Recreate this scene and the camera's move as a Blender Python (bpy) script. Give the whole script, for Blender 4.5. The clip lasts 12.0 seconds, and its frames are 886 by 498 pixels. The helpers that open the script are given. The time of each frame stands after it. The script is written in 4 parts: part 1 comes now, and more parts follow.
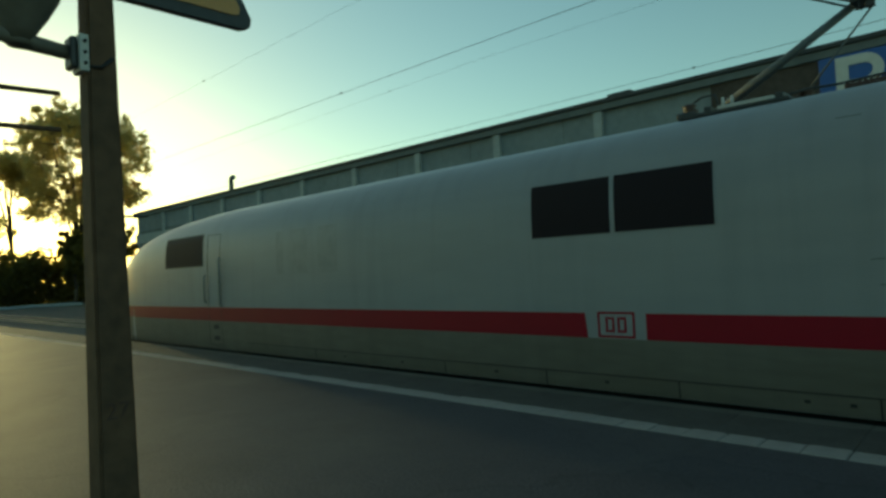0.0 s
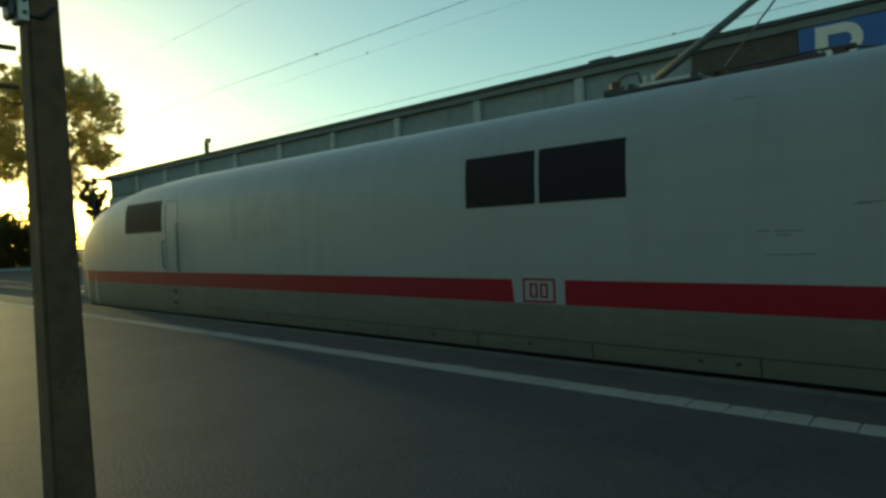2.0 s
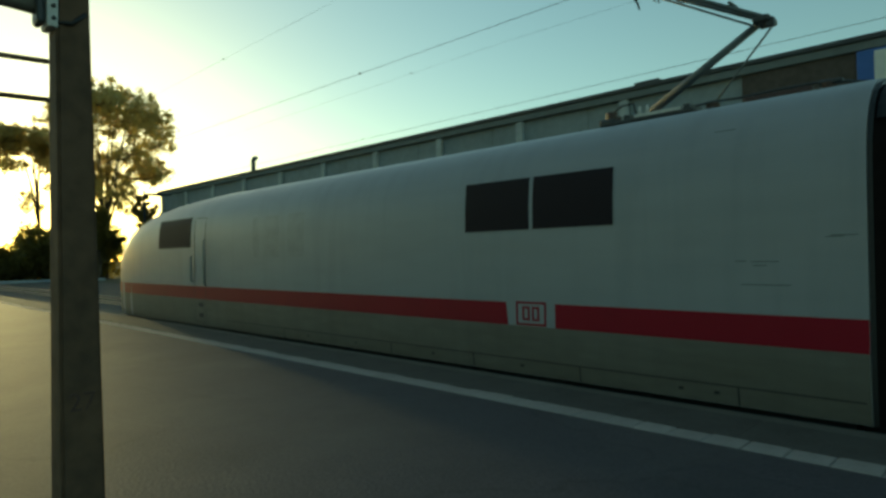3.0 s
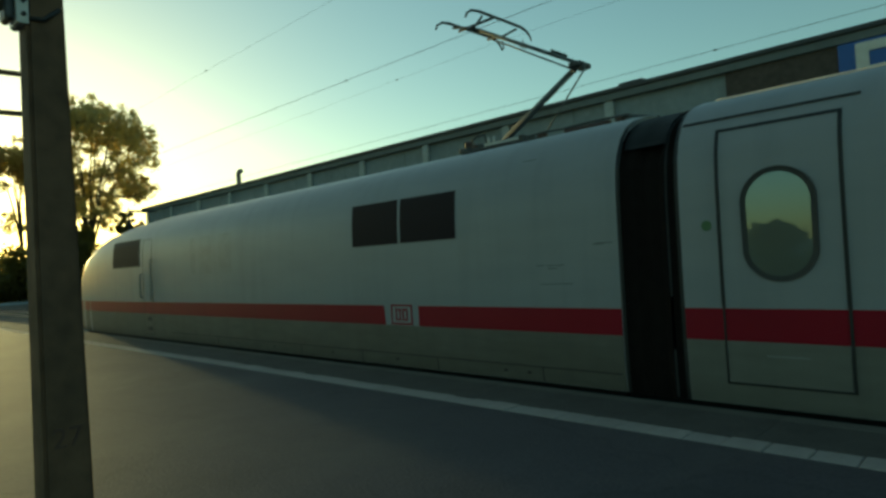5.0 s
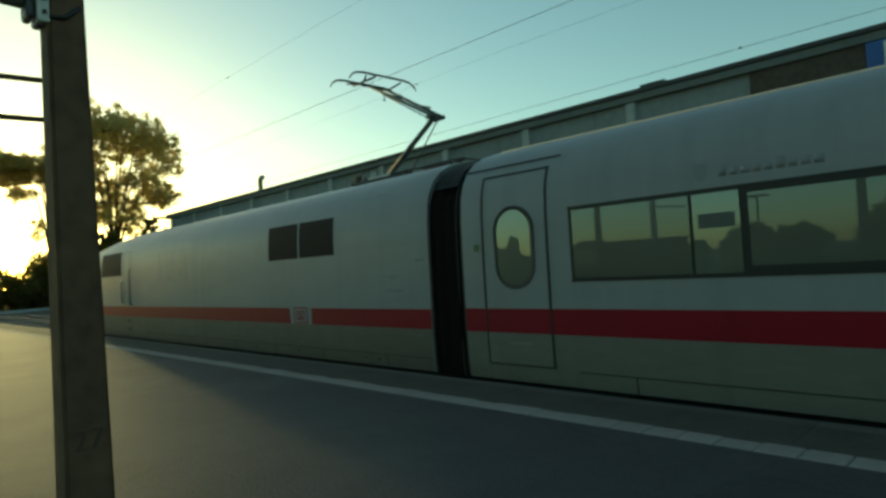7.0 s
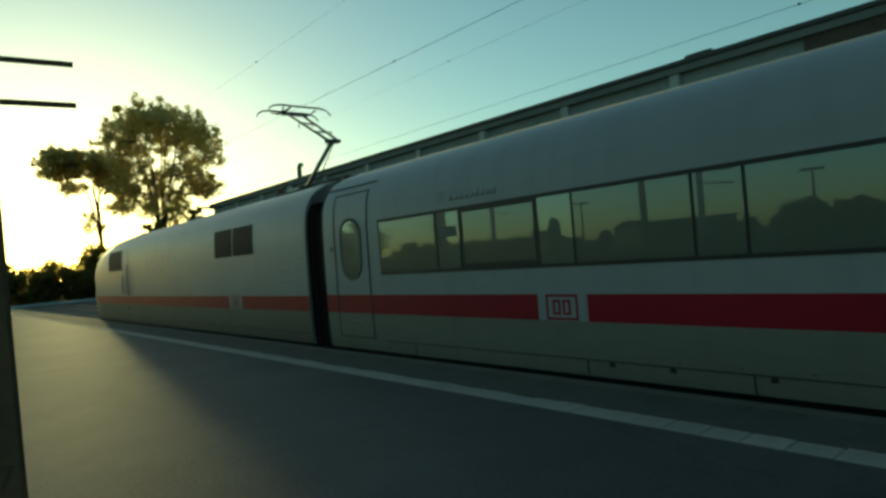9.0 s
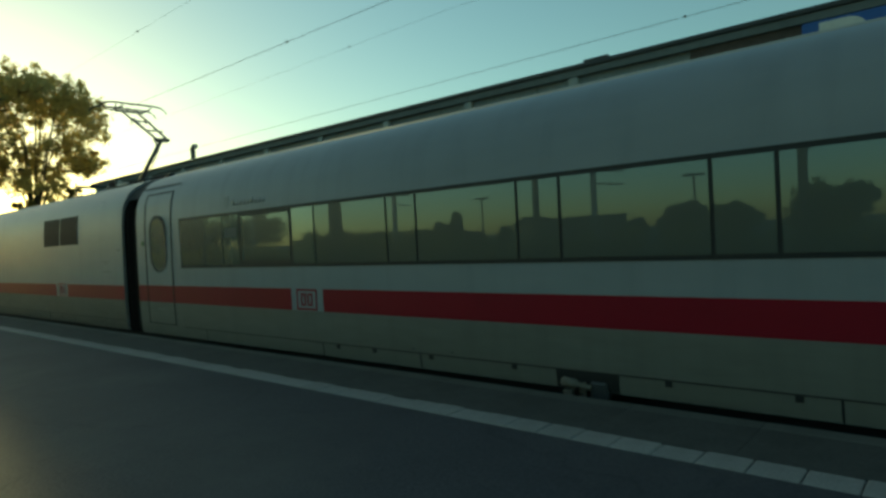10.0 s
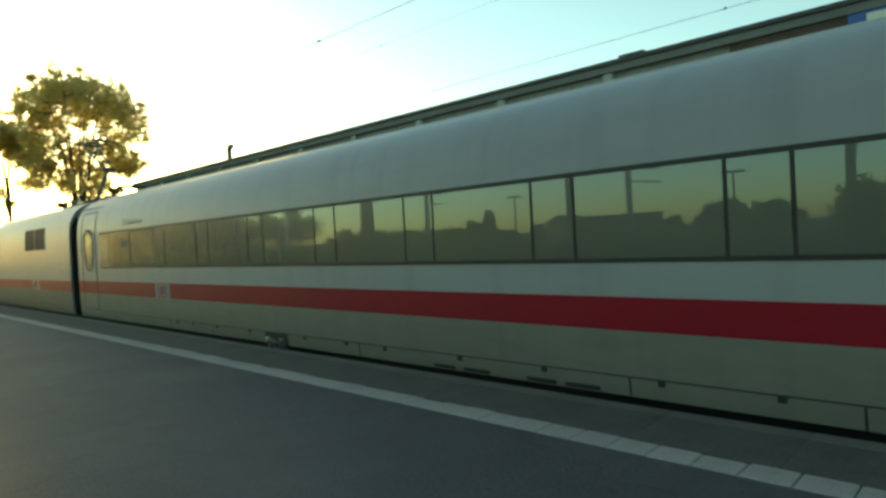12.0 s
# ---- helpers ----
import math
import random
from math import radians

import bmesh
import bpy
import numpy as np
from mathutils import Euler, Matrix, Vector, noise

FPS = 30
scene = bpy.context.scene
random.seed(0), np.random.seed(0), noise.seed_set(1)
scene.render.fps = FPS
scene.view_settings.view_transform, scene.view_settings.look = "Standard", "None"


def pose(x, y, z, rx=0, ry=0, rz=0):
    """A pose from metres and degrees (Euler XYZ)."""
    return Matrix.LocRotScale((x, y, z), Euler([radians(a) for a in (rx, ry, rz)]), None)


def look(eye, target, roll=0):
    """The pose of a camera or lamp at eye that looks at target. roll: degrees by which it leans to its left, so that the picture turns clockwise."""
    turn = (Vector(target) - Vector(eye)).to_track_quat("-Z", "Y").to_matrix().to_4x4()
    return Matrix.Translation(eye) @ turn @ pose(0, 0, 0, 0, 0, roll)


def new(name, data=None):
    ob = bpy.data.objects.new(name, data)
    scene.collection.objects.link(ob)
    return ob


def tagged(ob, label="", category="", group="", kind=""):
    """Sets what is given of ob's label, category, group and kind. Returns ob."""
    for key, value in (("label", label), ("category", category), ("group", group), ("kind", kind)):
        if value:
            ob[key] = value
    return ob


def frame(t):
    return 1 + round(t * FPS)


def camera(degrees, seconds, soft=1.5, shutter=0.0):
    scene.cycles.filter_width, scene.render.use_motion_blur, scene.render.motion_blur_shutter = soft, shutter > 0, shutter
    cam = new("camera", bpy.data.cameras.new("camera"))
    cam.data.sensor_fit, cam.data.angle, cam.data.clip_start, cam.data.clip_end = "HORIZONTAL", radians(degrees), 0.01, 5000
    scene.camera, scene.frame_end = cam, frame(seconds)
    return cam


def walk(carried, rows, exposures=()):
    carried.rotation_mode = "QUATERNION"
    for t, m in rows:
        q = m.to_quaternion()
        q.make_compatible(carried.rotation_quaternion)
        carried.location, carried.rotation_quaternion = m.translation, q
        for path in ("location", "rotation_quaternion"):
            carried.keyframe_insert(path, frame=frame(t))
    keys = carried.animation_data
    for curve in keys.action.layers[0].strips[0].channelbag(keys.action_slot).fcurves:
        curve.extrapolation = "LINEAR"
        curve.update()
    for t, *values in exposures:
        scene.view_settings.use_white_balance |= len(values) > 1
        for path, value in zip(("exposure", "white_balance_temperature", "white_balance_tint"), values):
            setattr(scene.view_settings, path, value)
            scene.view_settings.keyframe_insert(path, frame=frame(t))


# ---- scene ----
cam = camera(70.65, 12.0, soft=3.0)
CAM = [
    (0.0, 0.000, 0.000, 1.488, 1.49, 3.06, 43.17), (0.5, -0.004, -0.012, 1.491, 2.26, 2.54, 43.92),
    (1.0, 0.004, -0.017, 1.482, 0.90, 3.06, 43.90), (1.5, 0.015, -0.011, 1.479, 0.68, 3.31, 43.26),
    (2.0, 0.002, 0.095, 1.483, -1.67, 2.62, 41.33), (2.5, -0.052, 0.195, 1.487, -0.28, 1.27, 45.03),
    (4.5, -0.335, 0.296, 1.502, 1.54, 2.46, 43.77), (5.0, -0.345, 0.319, 1.491, 0.91, 3.36, 43.95),
    (5.5, -0.347, 0.343, 1.491, 0.96, 3.30, 43.95), (6.0, -0.338, 0.356, 1.495, 0.92, 3.13, 45.06),
    (6.5, -0.344, 0.346, 1.499, 0.55, 3.33, 46.25), (7.0, -0.404, 0.352, 1.470, 1.45, 3.65, 45.80),
    (8.8, -0.687, 0.750, 1.461, 1.68, 3.68, 53.94), (9.0, -0.718, 0.804, 1.465, 0.23, 4.81, 49.55),
    (9.5, -0.753, 0.972, 1.480, 0.10, 4.30, 39.76), (10.0, -0.763, 1.138, 1.490, -1.17, 3.12, 40.74),
    (10.5, -0.763, 1.216, 1.499, -5.75, 5.12, 41.58), (11.0, -0.773, 1.238, 1.489, -3.24, 4.27, 37.58),
    (11.5, -0.799, 1.222, 1.491, -3.72, 3.38, 41.95), (12.0, -0.821, 1.233, 1.503, -1.15, 3.12, 43.73)]
# how far the train has rolled at each time
ROLLED = [(0.0, -0.000), (0.5, 0.100), (1.0, 0.262), (1.5, 0.455), (2.0, 0.664), (2.5, 0.969), (4.5, 3.057), (5.0, 3.704), (5.5, 4.406), (6.0, 5.188), (6.5, 6.050), (7.0, 7.016), (8.8, 10.875), (9.0, 11.322), (9.5, 12.562), (10.0, 13.874), (10.5, 15.226), (11.0, 16.645), (11.5, 18.169), (12.0, 19.760)]
EXPOSE = [(0.0, 0.9, 8800, -25), (2.5, 1.0, 8900, -21), (5.5, 0.84, 8750, -26), (7.0, 0.95, 8750, -24), (9.0, 0.64, 7850, -29), (9.5, 0.56, 8000, -30),
          (10.0, 0.78, 8150, -26), (10.5, 1.28, 9150, -23), (11.0, 1.48, 9400, -20), (11.5, 1.8, 9600, -18), (12.0, 1.93, 9700, -16)]
walk(cam, [(t, pose(x, y, z, 90 + p, r, w)) for t, x, y, z, p, r, w in CAM], EXPOSE)

# ---------------------------------------------------------------- light
SUN_AZ, SUN_EL = radians(80.7), radians(5.0)   # from +Y towards -X
world = bpy.data.worlds.new("evening_sky")
scene.world = world
world.use_nodes = True
wn = world.node_tree
sky = wn.nodes.new("ShaderNodeTexSky")
sky.sky_type = "NISHITA"
sky.sun_disc = False
sky.sun_elevation = SUN_EL
sky.sun_rotation = -SUN_AZ
sky.altitude = 60
sky.air_density, sky.dust_density, sky.ozone_density = 0.95, 0.65, 2.2
wn.nodes["Background"].inputs["Strength"].default_value = 0.15
wn.links.new(sky.outputs["Color"], wn.nodes["Background"].inputs["Color"])
sun_way = Vector((-math.sin(SUN_AZ) * math.cos(SUN_EL), math.cos(SUN_AZ) * math.cos(SUN_EL), math.sin(SUN_EL)))
sun = new("sun", bpy.data.lights.new("sun", "SUN"))
sun.data.energy, sun.data.angle, sun.data.color = 0.36, radians(2.0), (1.0, 0.70, 0.34)
sun.matrix_world = look(sun_way * 100, (0, 0, 0))


# ---------------------------------------------------------------- materials
def mat(name, base, rough=0.6, metal=0.0, grain=0.0, scale=20.0, stain=0.0, stain_scale=1.5, bump=0.0, spec=0.5, tint=None,
        coat=0.0, streak=0.0, island=0.0, rnd=0.0, stretch=None):
    m = bpy.data.materials.new(name)
    m.use_nodes = True
    n, l = m.node_tree.nodes, m.node_tree.links
    b = n["Principled BSDF"]
    b.inputs["Roughness"].default_value, b.inputs["Metallic"].default_value = rough, metal
    b.inputs["Specular IOR Level"].default_value = spec
    b.inputs["Coat Weight"].default_value = coat
    b.inputs["Coat Roughness"].default_value = 0.12
    tc = n.new("ShaderNodeTexCoord")
    vec = tc.outputs["Object"]
    if stretch:
        mp = n.new("ShaderNodeMapping")
        mp.inputs["Scale"].default_value = stretch
        l.new(vec, mp.inputs["Vector"])
        vec = mp.outputs["Vector"]
    col = n.new("ShaderNodeRGB")
    col.outputs[0].default_value = (*base, 1)
    out = col.outputs[0]

    def mixin(fac, other, out):
        mx = n.new("ShaderNodeMix")
        mx.data_type = "RGBA"
        l.new(fac, mx.inputs[0])
        l.new(out, mx.inputs[6])
        mx.inputs[7].default_value = (*other, 1)
        return mx.outputs[2]

    def ramp(src, lo, hi, amount):
        r = n.new("ShaderNodeMapRange")
        r.inputs["From Min"].default_value, r.inputs["From Max"].default_value = lo, hi
        r.inputs["To Max"].default_value = amount
        l.new(src, r.inputs["Value"])
        return r.outputs[0]

    if grain:
        t = n.new("ShaderNodeTexNoise")
        t.inputs["Scale"].default_value, t.inputs["Detail"].default_value = scale, 5
        l.new(vec, t.inputs["Vector"])
        out = mixin(ramp(t.outputs["Fac"], 0.35, 0.7, grain), tuple(c * 0.35 for c in base), out)
        if bump:
            bp = n.new("ShaderNodeBump")
            bp.inputs["Strength"].default_value, bp.inputs["Distance"].default_value = bump, 0.01
            l.new(t.outputs["Fac"], bp.inputs["Height"])
            l.new(bp.outputs["Normal"], b.inputs["Normal"])
    if stain:
        t = n.new("ShaderNodeTexNoise")
        t.inputs["Scale"].default_value, t.inputs["Detail"].default_value, t.inputs["Roughness"].default_value = stain_scale, 6, 0.65
        l.new(vec, t.inputs["Vector"])
        out = mixin(ramp(t.outputs["Fac"], 0.42, 0.72, stain), tint or tuple(c * 0.45 for c in base), out)
    if streak:
        mp2 = n.new("ShaderNodeMapping")
        mp2.inputs["Scale"].default_value = (2.2, 1, 0.16)
        l.new(tc.outputs["Object"], mp2.inputs["Vector"])
        t = n.new("ShaderNodeTexNoise")
        t.inputs["Scale"].default_value, t.inputs["Detail"].default_value = 1.7, 7
        l.new(mp2.outputs["Vector"], t.inputs["Vector"])
        out = mixin(ramp(t.outputs["Fac"], 0.48, 0.75, streak), tuple(c * 0.55 for c in base), out)
    if island or rnd:
        g = n.new("ShaderNodeNewGeometry") if island else n.new("ShaderNodeObjectInfo")
        src = g.outputs["Random Per Island"] if island else g.outputs["Random"]
        out = mixin(ramp(src, 0, 1, island or rnd), tuple(c * 0.4 for c in base), out)
    l.new(out, b.inputs["Base Color"])
    return m


def glow(name, colour, power):
    m = bpy.data.materials.new(name)
    m.use_nodes = True
    b = m.node_tree.nodes["Principled BSDF"]
    b.inputs["Base Color"].default_value = (*colour, 1)
    b.inputs["Emission Color"].default_value, b.inputs["Emission Strength"].default_value = (*colour, 1), power
    return m


def tinted_glass(name, base, mirror, rough=0.015):
    m = bpy.data.materials.new(name)
    m.use_nodes = True
    n, l = m.node_tree.nodes, m.node_tree.links
    b = n["Principled BSDF"]
    b.inputs["Base Color"].default_value, b.inputs["Roughness"].default_value = (*base, 1), 0.25
    g = n.new("ShaderNodeBsdfGlossy")
    g.inputs["Color"].default_value, g.inputs["Roughness"].default_value = (0.45, 0.68, 0.91, 1), rough
    fr = n.new("ShaderNodeFresnel")
    fr.inputs["IOR"].default_value = mirror
    mx = n.new("ShaderNodeMixShader")
    l.new(fr.outputs[0], mx.inputs[0])
    l.new(b.outputs[0], mx.inputs[1])
    l.new(g.outputs[0], mx.inputs[2])
    l.new(mx.outputs[0], n["Material Output"].inputs["Surface"])
    return m


ASPHALT = mat("asphalt", (0.068, 0.062, 0.070), 0.74, grain=0.7, scale=38, stain=0.65, stain_scale=0.9, bump=0.5)


def cracked(m):
    """Fine wandering cracks and lighter worn patches."""
    n, l = m.node_tree.nodes, m.node_tree.links
    b = n["Principled BSDF"]
    old = b.inputs["Base Color"].links[0].from_socket
    tc, wob, vo = n.new("ShaderNodeTexCoord"), n.new("ShaderNodeTexNoise"), n.new("ShaderNodeTexVoronoi")
    wob.inputs["Scale"].default_value, wob.inputs["Detail"].default_value = 2.5, 5
    ad = n.new("ShaderNodeVectorMath")
    ad.operation = "MULTIPLY_ADD"
    ad.inputs[1].default_value = (0.5, 0.5, 0.5)
    l.new(tc.outputs["Object"], wob.inputs["Vector"])
    l.new(wob.outputs["Color"], ad.inputs[0])
    l.new(tc.outputs["Object"], ad.inputs[2])
    vo.feature = "DISTANCE_TO_EDGE"
    vo.inputs["Scale"].default_value = 0.34
    l.new(ad.outputs[0], vo.inputs["Vector"])
    mr = n.new("ShaderNodeMapRange")
    mr.inputs["From Max"].default_value, mr.inputs["To Min"].default_value, mr.inputs["To Max"].default_value = 0.009, 0.40, 0.0
    l.new(vo.outputs["Distance"], mr.inputs["Value"])
    mx = n.new("ShaderNodeMix")
    mx.data_type = "RGBA"
    mx.inputs[7].default_value = (0.015, 0.015, 0.016, 1)
    l.new(mr.outputs[0], mx.inputs[0])
    l.new(old, mx.inputs[6])
    wear = n.new("ShaderNodeTexNoise")
    wear.inputs["Scale"].default_value, wear.inputs["Detail"].default_value, wear.inputs["Roughness"].default_value = 0.5, 8, 0.7
    l.new(tc.outputs["Object"], wear.inputs["Vector"])
    m2 = n.new("ShaderNodeMapRange")
    m2.inputs["From Min"].default_value, m2.inputs["From Max"].default_value, m2.inputs["To Max"].default_value = 0.5, 0.72, 0.6
    l.new(wear.outputs["Fac"], m2.inputs["Value"])
    mx2 = n.new("ShaderNodeMix")
    mx2.data_type = "RGBA"
    mx2.inputs[7].default_value = (0.098, 0.088, 0.080, 1)
    l.new(m2.outputs[0], mx2.inputs[0])
    l.new(mx.outputs[2], mx2.inputs[6])
    l.new(mx2.outputs[2], b.inputs["Base Color"])


cracked(ASPHALT)
CONCRETE = mat("edge_concrete", (0.088, 0.080, 0.070), 0.85, grain=0.6, scale=42, stain=0.7, stain_scale=2.4, bump=0.5, rnd=0.12)
LINE = mat("line_slab", (0.40, 0.355, 0.325), 0.8, grain=0.45, scale=50, stain=0.5, stain_scale=3.0, bump=0.2, rnd=0.3)
KERB = mat("worn_kerb_concrete", (0.125, 0.115, 0.098), 0.8, grain=0.5, scale=45, stain=0.6, stain_scale=2.5, bump=0.3, rnd=0.15)
BALLAST = mat("ballast", (0.11, 0.095, 0.08), 0.9, grain=0.8, scale=25, stain=0.5, stain_scale=1.0, bump=1.0)
EARTH = mat("earth_and_grass", (0.07, 0.075, 0.04), 0.95, grain=0.7, scale=4, stain=0.6, stain_scale=0.2, bump=0.6)
RAIL = mat("rail_steel", (0.35, 0.30, 0.27), 0.3, metal=0.9, grain=0.4, scale=30)
WHITE = mat("light_grey_train_paint", (0.250, 0.263, 0.284), 0.40, stain=0.22, stain_scale=0.8, tint=(0.34, 0.335, 0.32), grain=0.10, scale=3.0,
            spec=0.35, coat=0.05, streak=0.26, stretch=(0.35, 1, 1.6))
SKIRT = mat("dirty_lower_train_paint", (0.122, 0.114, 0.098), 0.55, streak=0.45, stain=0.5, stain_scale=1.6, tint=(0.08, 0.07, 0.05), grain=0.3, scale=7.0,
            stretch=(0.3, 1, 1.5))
COACHLOW = mat("darker_lower_coach_paint", (0.150, 0.148, 0.130), 0.5, streak=0.35, stain=0.4, stain_scale=1.2, tint=(0.11, 0.10, 0.08), grain=0.2, scale=7.0,
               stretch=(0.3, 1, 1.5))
RED = mat("traffic_red_stripe", (0.22, 0.003, 0.016), 0.42, stain=0.3, stain_scale=1.2, tint=(0.14, 0.004, 0.014), spec=0.22)
BLACK = mat("black_rubber", (0.012, 0.013, 0.014), 0.55, grain=0.3, scale=12)
FLAPGREY = mat("worn_grey_rubber", (0.035, 0.037, 0.038), 0.6, grain=0.3, scale=9, stain=0.5, stain_scale=3)
BELLOWS = mat("gangway_bellows", (0.013, 0.010, 0.009), 0.9, grain=0.4, scale=10, spec=0.1)
DARKGLASS = mat("dark_cab_glass", (0.018, 0.014, 0.018), 0.6, spec=0.10)
GLASS = tinted_glass("tinted_coach_glass", (0.078, 0.090, 0.084), 2.2)
CLEARGLASS = tinted_glass("paler_coach_glass", (0.10, 0.12, 0.11), 2.7)
ARM = mat("dark_grey_pantograph_paint", (0.11, 0.13, 0.14), 0.55, metal=0.1, grain=0.3, scale=25)
FADED = mat("faded_patch_in_paint", (0.222, 0.236, 0.250), 0.4, stain=0.6, stain_scale=2.5, tint=(0.25, 0.26, 0.275), grain=0.3, scale=6)
NAMEGREY = mat("faded_grey_lettering", (0.195, 0.21, 0.225), 0.5)
NUMBERGREY = mat("worn_number_paint", (0.10, 0.10, 0.085), 0.6)
STEEL = mat("grey_painted_steel", (0.23, 0.24, 0.24), 0.5, metal=0.3, grain=0.3, scale=25)
DARKSTEEL = mat("dark_roof_gear", (0.05, 0.055, 0.06), 0.5, metal=0.4, grain=0.3, scale=20)
RUST = mat("rusty_insulator", (0.06, 0.028, 0.022), 0.5, grain=0.3, scale=20)
PALE = mat("pale_insulator", (0.5, 0.5, 0.48), 0.4, grain=0.2, scale=20)
WIRE = mat("copper_wire", (0.05, 0.05, 0.045), 0.5, metal=0.5)
SCRAPE = mat("scraped_paint", (0.12, 0.13, 0.135), 0.6, grain=0.5, scale=40)
SPEAKERGREY = mat("dusty_loudspeaker_grey", (0.15, 0.135, 0.11), 0.6, grain=0.3, scale=20, stain=0.4, stain_scale=6)
NOTICE = mat("grey_notice_back", (0.09, 0.10, 0.10), 0.6, grain=0.2, scale=30)
POST = mat("post_weathered_steel", (0.135, 0.084, 0.053), 0.8, spec=0.2, grain=0.5, scale=14, stain=0.6, stain_scale=2.5, tint=(0.045, 0.034, 0.026), bump=0.3)
BOARDFACE = mat("amber_sign_face", (0.50, 0.27, 0.10), 0.5, grain=0.1, scale=30)
FACADE = mat("car_park_cladding", (0.235, 0.28, 0.305), 0.75, grain=0.25, scale=3, stain=0.5, stain_scale=0.3)
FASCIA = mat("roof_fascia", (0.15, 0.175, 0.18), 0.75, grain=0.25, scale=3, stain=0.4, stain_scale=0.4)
PILLAR = mat("pale_concrete_pillar", (0.40, 0.44, 0.45), 0.8, grain=0.2, scale=5, stain=0.4, stain_scale=1.0)
BROWN = mat("brown_brick_wall", (0.085, 0.068, 0.058), 0.85, grain=0.5, scale=4, stain=0.6, stain_scale=0.5)
SIGNBLUE = mat("sign_blue", (0.018, 0.10, 0.36), 0.45, grain=0.15, scale=3)
SIGNWHITE = mat("sign_white", (0.62, 0.63, 0.60), 0.5, grain=0.15, scale=3)
BARK = mat("bark", (0.10, 0.075, 0.05), 0.9, grain=0.6, scale=8, bump=0.6)


def thin_leaf(m, colour):
    """Lets light through the leaves of a material."""
    n, l = m.node_tree.nodes, m.node_tree.links
    tr, mx = n.new("ShaderNodeBsdfTranslucent"), n.new("ShaderNodeMixShader")
    tr.inputs["Color"].default_value = (*colour, 1)
    mx.inputs[0].default_value = 0.72
    l.new(n["Principled BSDF"].outputs[0], mx.inputs[1])
    l.new(tr.outputs[0], mx.inputs[2])
    l.new(mx.outputs[0], n["Material Output"].inputs["Surface"])


LEAF = mat("leaves", (0.15, 0.125, 0.055), 0.6, island=0.6)
thin_leaf(LEAF, (0.92, 0.76, 0.34))
GREEN = mat("green_button", (0.07, 0.14, 0.06), 0.5)
HEDGE = mat("hedge_leaves", (0.085, 0.085, 0.045), 0.7, island=0.6)
AUTUMN = mat("reddish_leaves", (0.18, 0.105, 0.065), 0.7, island=0.6)
# Ochre base raised: the evening sun on the house wall is in this colour.
PLASTER = mat("sunlit_ochre_plaster", (0.72, 0.44, 0.19), 0.8, grain=0.2, scale=2, stain=0.3)
HALLWALL = mat("dark_hall_wall", (0.06, 0.062, 0.06), 0.8, grain=0.3, scale=1.0, stain=0.4, stain_scale=0.3)
thin_leaf(HEDGE, (0.34, 0.28, 0.07))
SUNGLOW = glow("sun_disc_glow", (1.0, 0.86, 0.55), 900.0)


# ---------------------------------------------------------------- mesh helpers
def box(bm, x0, x1, y0, y1, z0, z1, bevel=0.0):
    vs = [bm.verts.new((x, y, z)) for x in (x0, x1) for y in (y0, y1) for z in (z0, z1)]
    fs = [bm.faces.new([vs[i] for i in q]) for q in ((0, 1, 3, 2), (4, 6, 7, 5), (0, 4, 5, 1), (2, 3, 7, 6), (0, 2, 6, 4), (1, 5, 7, 3))]
    if bevel:
        es = list({e for f in fs for e in f.edges})
        bmesh.ops.bevel(bm, geom=es, offset=bevel, segments=2, affect="EDGES", profile=0.5)
    return bm


def boxed(*a, **k):
    return box(bmesh.new(), *a, **k)


def tube(bm, pts, radii, sides=10, caps=True):
    """A round bar along the points, with a radius at each."""
    pts = [Vector(p) for p in pts]
    if not hasattr(radii, "__len__"):
        radii = [radii] * len(pts)
    rings = []
    for i, p in enumerate(pts):
        d = (pts[min(i + 1, len(pts) - 1)] - pts[max(i - 1, 0)]).normalized()
        a = d.orthogonal().normalized() if i == 0 else (a - d * a.dot(d)).normalized()
        b = d.cross(a)
        rings.append([bm.verts.new(p + (a * math.cos(q) + b * math.sin(q)) * radii[i]) for q in (2 * math.pi * k / sides for k in range(sides))])
    for r0, r1 in zip(rings, rings[1:]):
        for k in range(sides):
            f = bm.faces.new((r0[k], r0[(k + 1) % sides], r1[(k + 1) % sides], r1[k]))
            f.smooth = True
    if caps:
        bm.faces.new(rings[0][::-1])
        bm.faces.new(rings[-1])
    return bm


def tubed(*a, **k):
    return tube(bmesh.new(), *a, **k)


def mesh_of(name, bm, material):
    bmesh.ops.recalc_face_normals(bm, faces=bm.faces)
    me = bpy.data.meshes.new(name)
    bm.to_mesh(me)
    bm.free()
    me.materials.append(material)
    return me


def part(name, bm, material, parent=None, label=""):
    ob = new(name, mesh_of(name, bm, material))
    if parent:
        ob.parent = parent
    return tagged(ob, label) if label else ob


def thing(name, label, category, m=None, group="", kind=""):
    ob = new(name)
    ob.empty_display_size = 0.2
    if m is not None:
        ob.matrix_basis = m
    return tagged(ob, label, category, group, kind)


def solid(name, bm, material, label="", category="", group="", kind=""):
    return tagged(part(name, bm, material), label, category, group, kind)


# ---------------------------------------------------------------- the train's skin
SIDE, MID = 6.420, 7.95                       # near side and centre line of the track
HALF = MID - SIDE
TAIL = [(-0.045, 0.030), (0.1, 0.012), (0.45, 0.0), (1.05, 0.0), (1.65, 0.006), (2.05, 0.016), (2.35, 0.045), (2.53, 0.10),
        (2.70, 0.20), (2.83, 0.34), (2.93, 0.54), (3.01, 0.80), (3.06, 1.10), (3.08, HALF)]   # height, how far in from the side
TOP, LOW = 3.08, -0.045


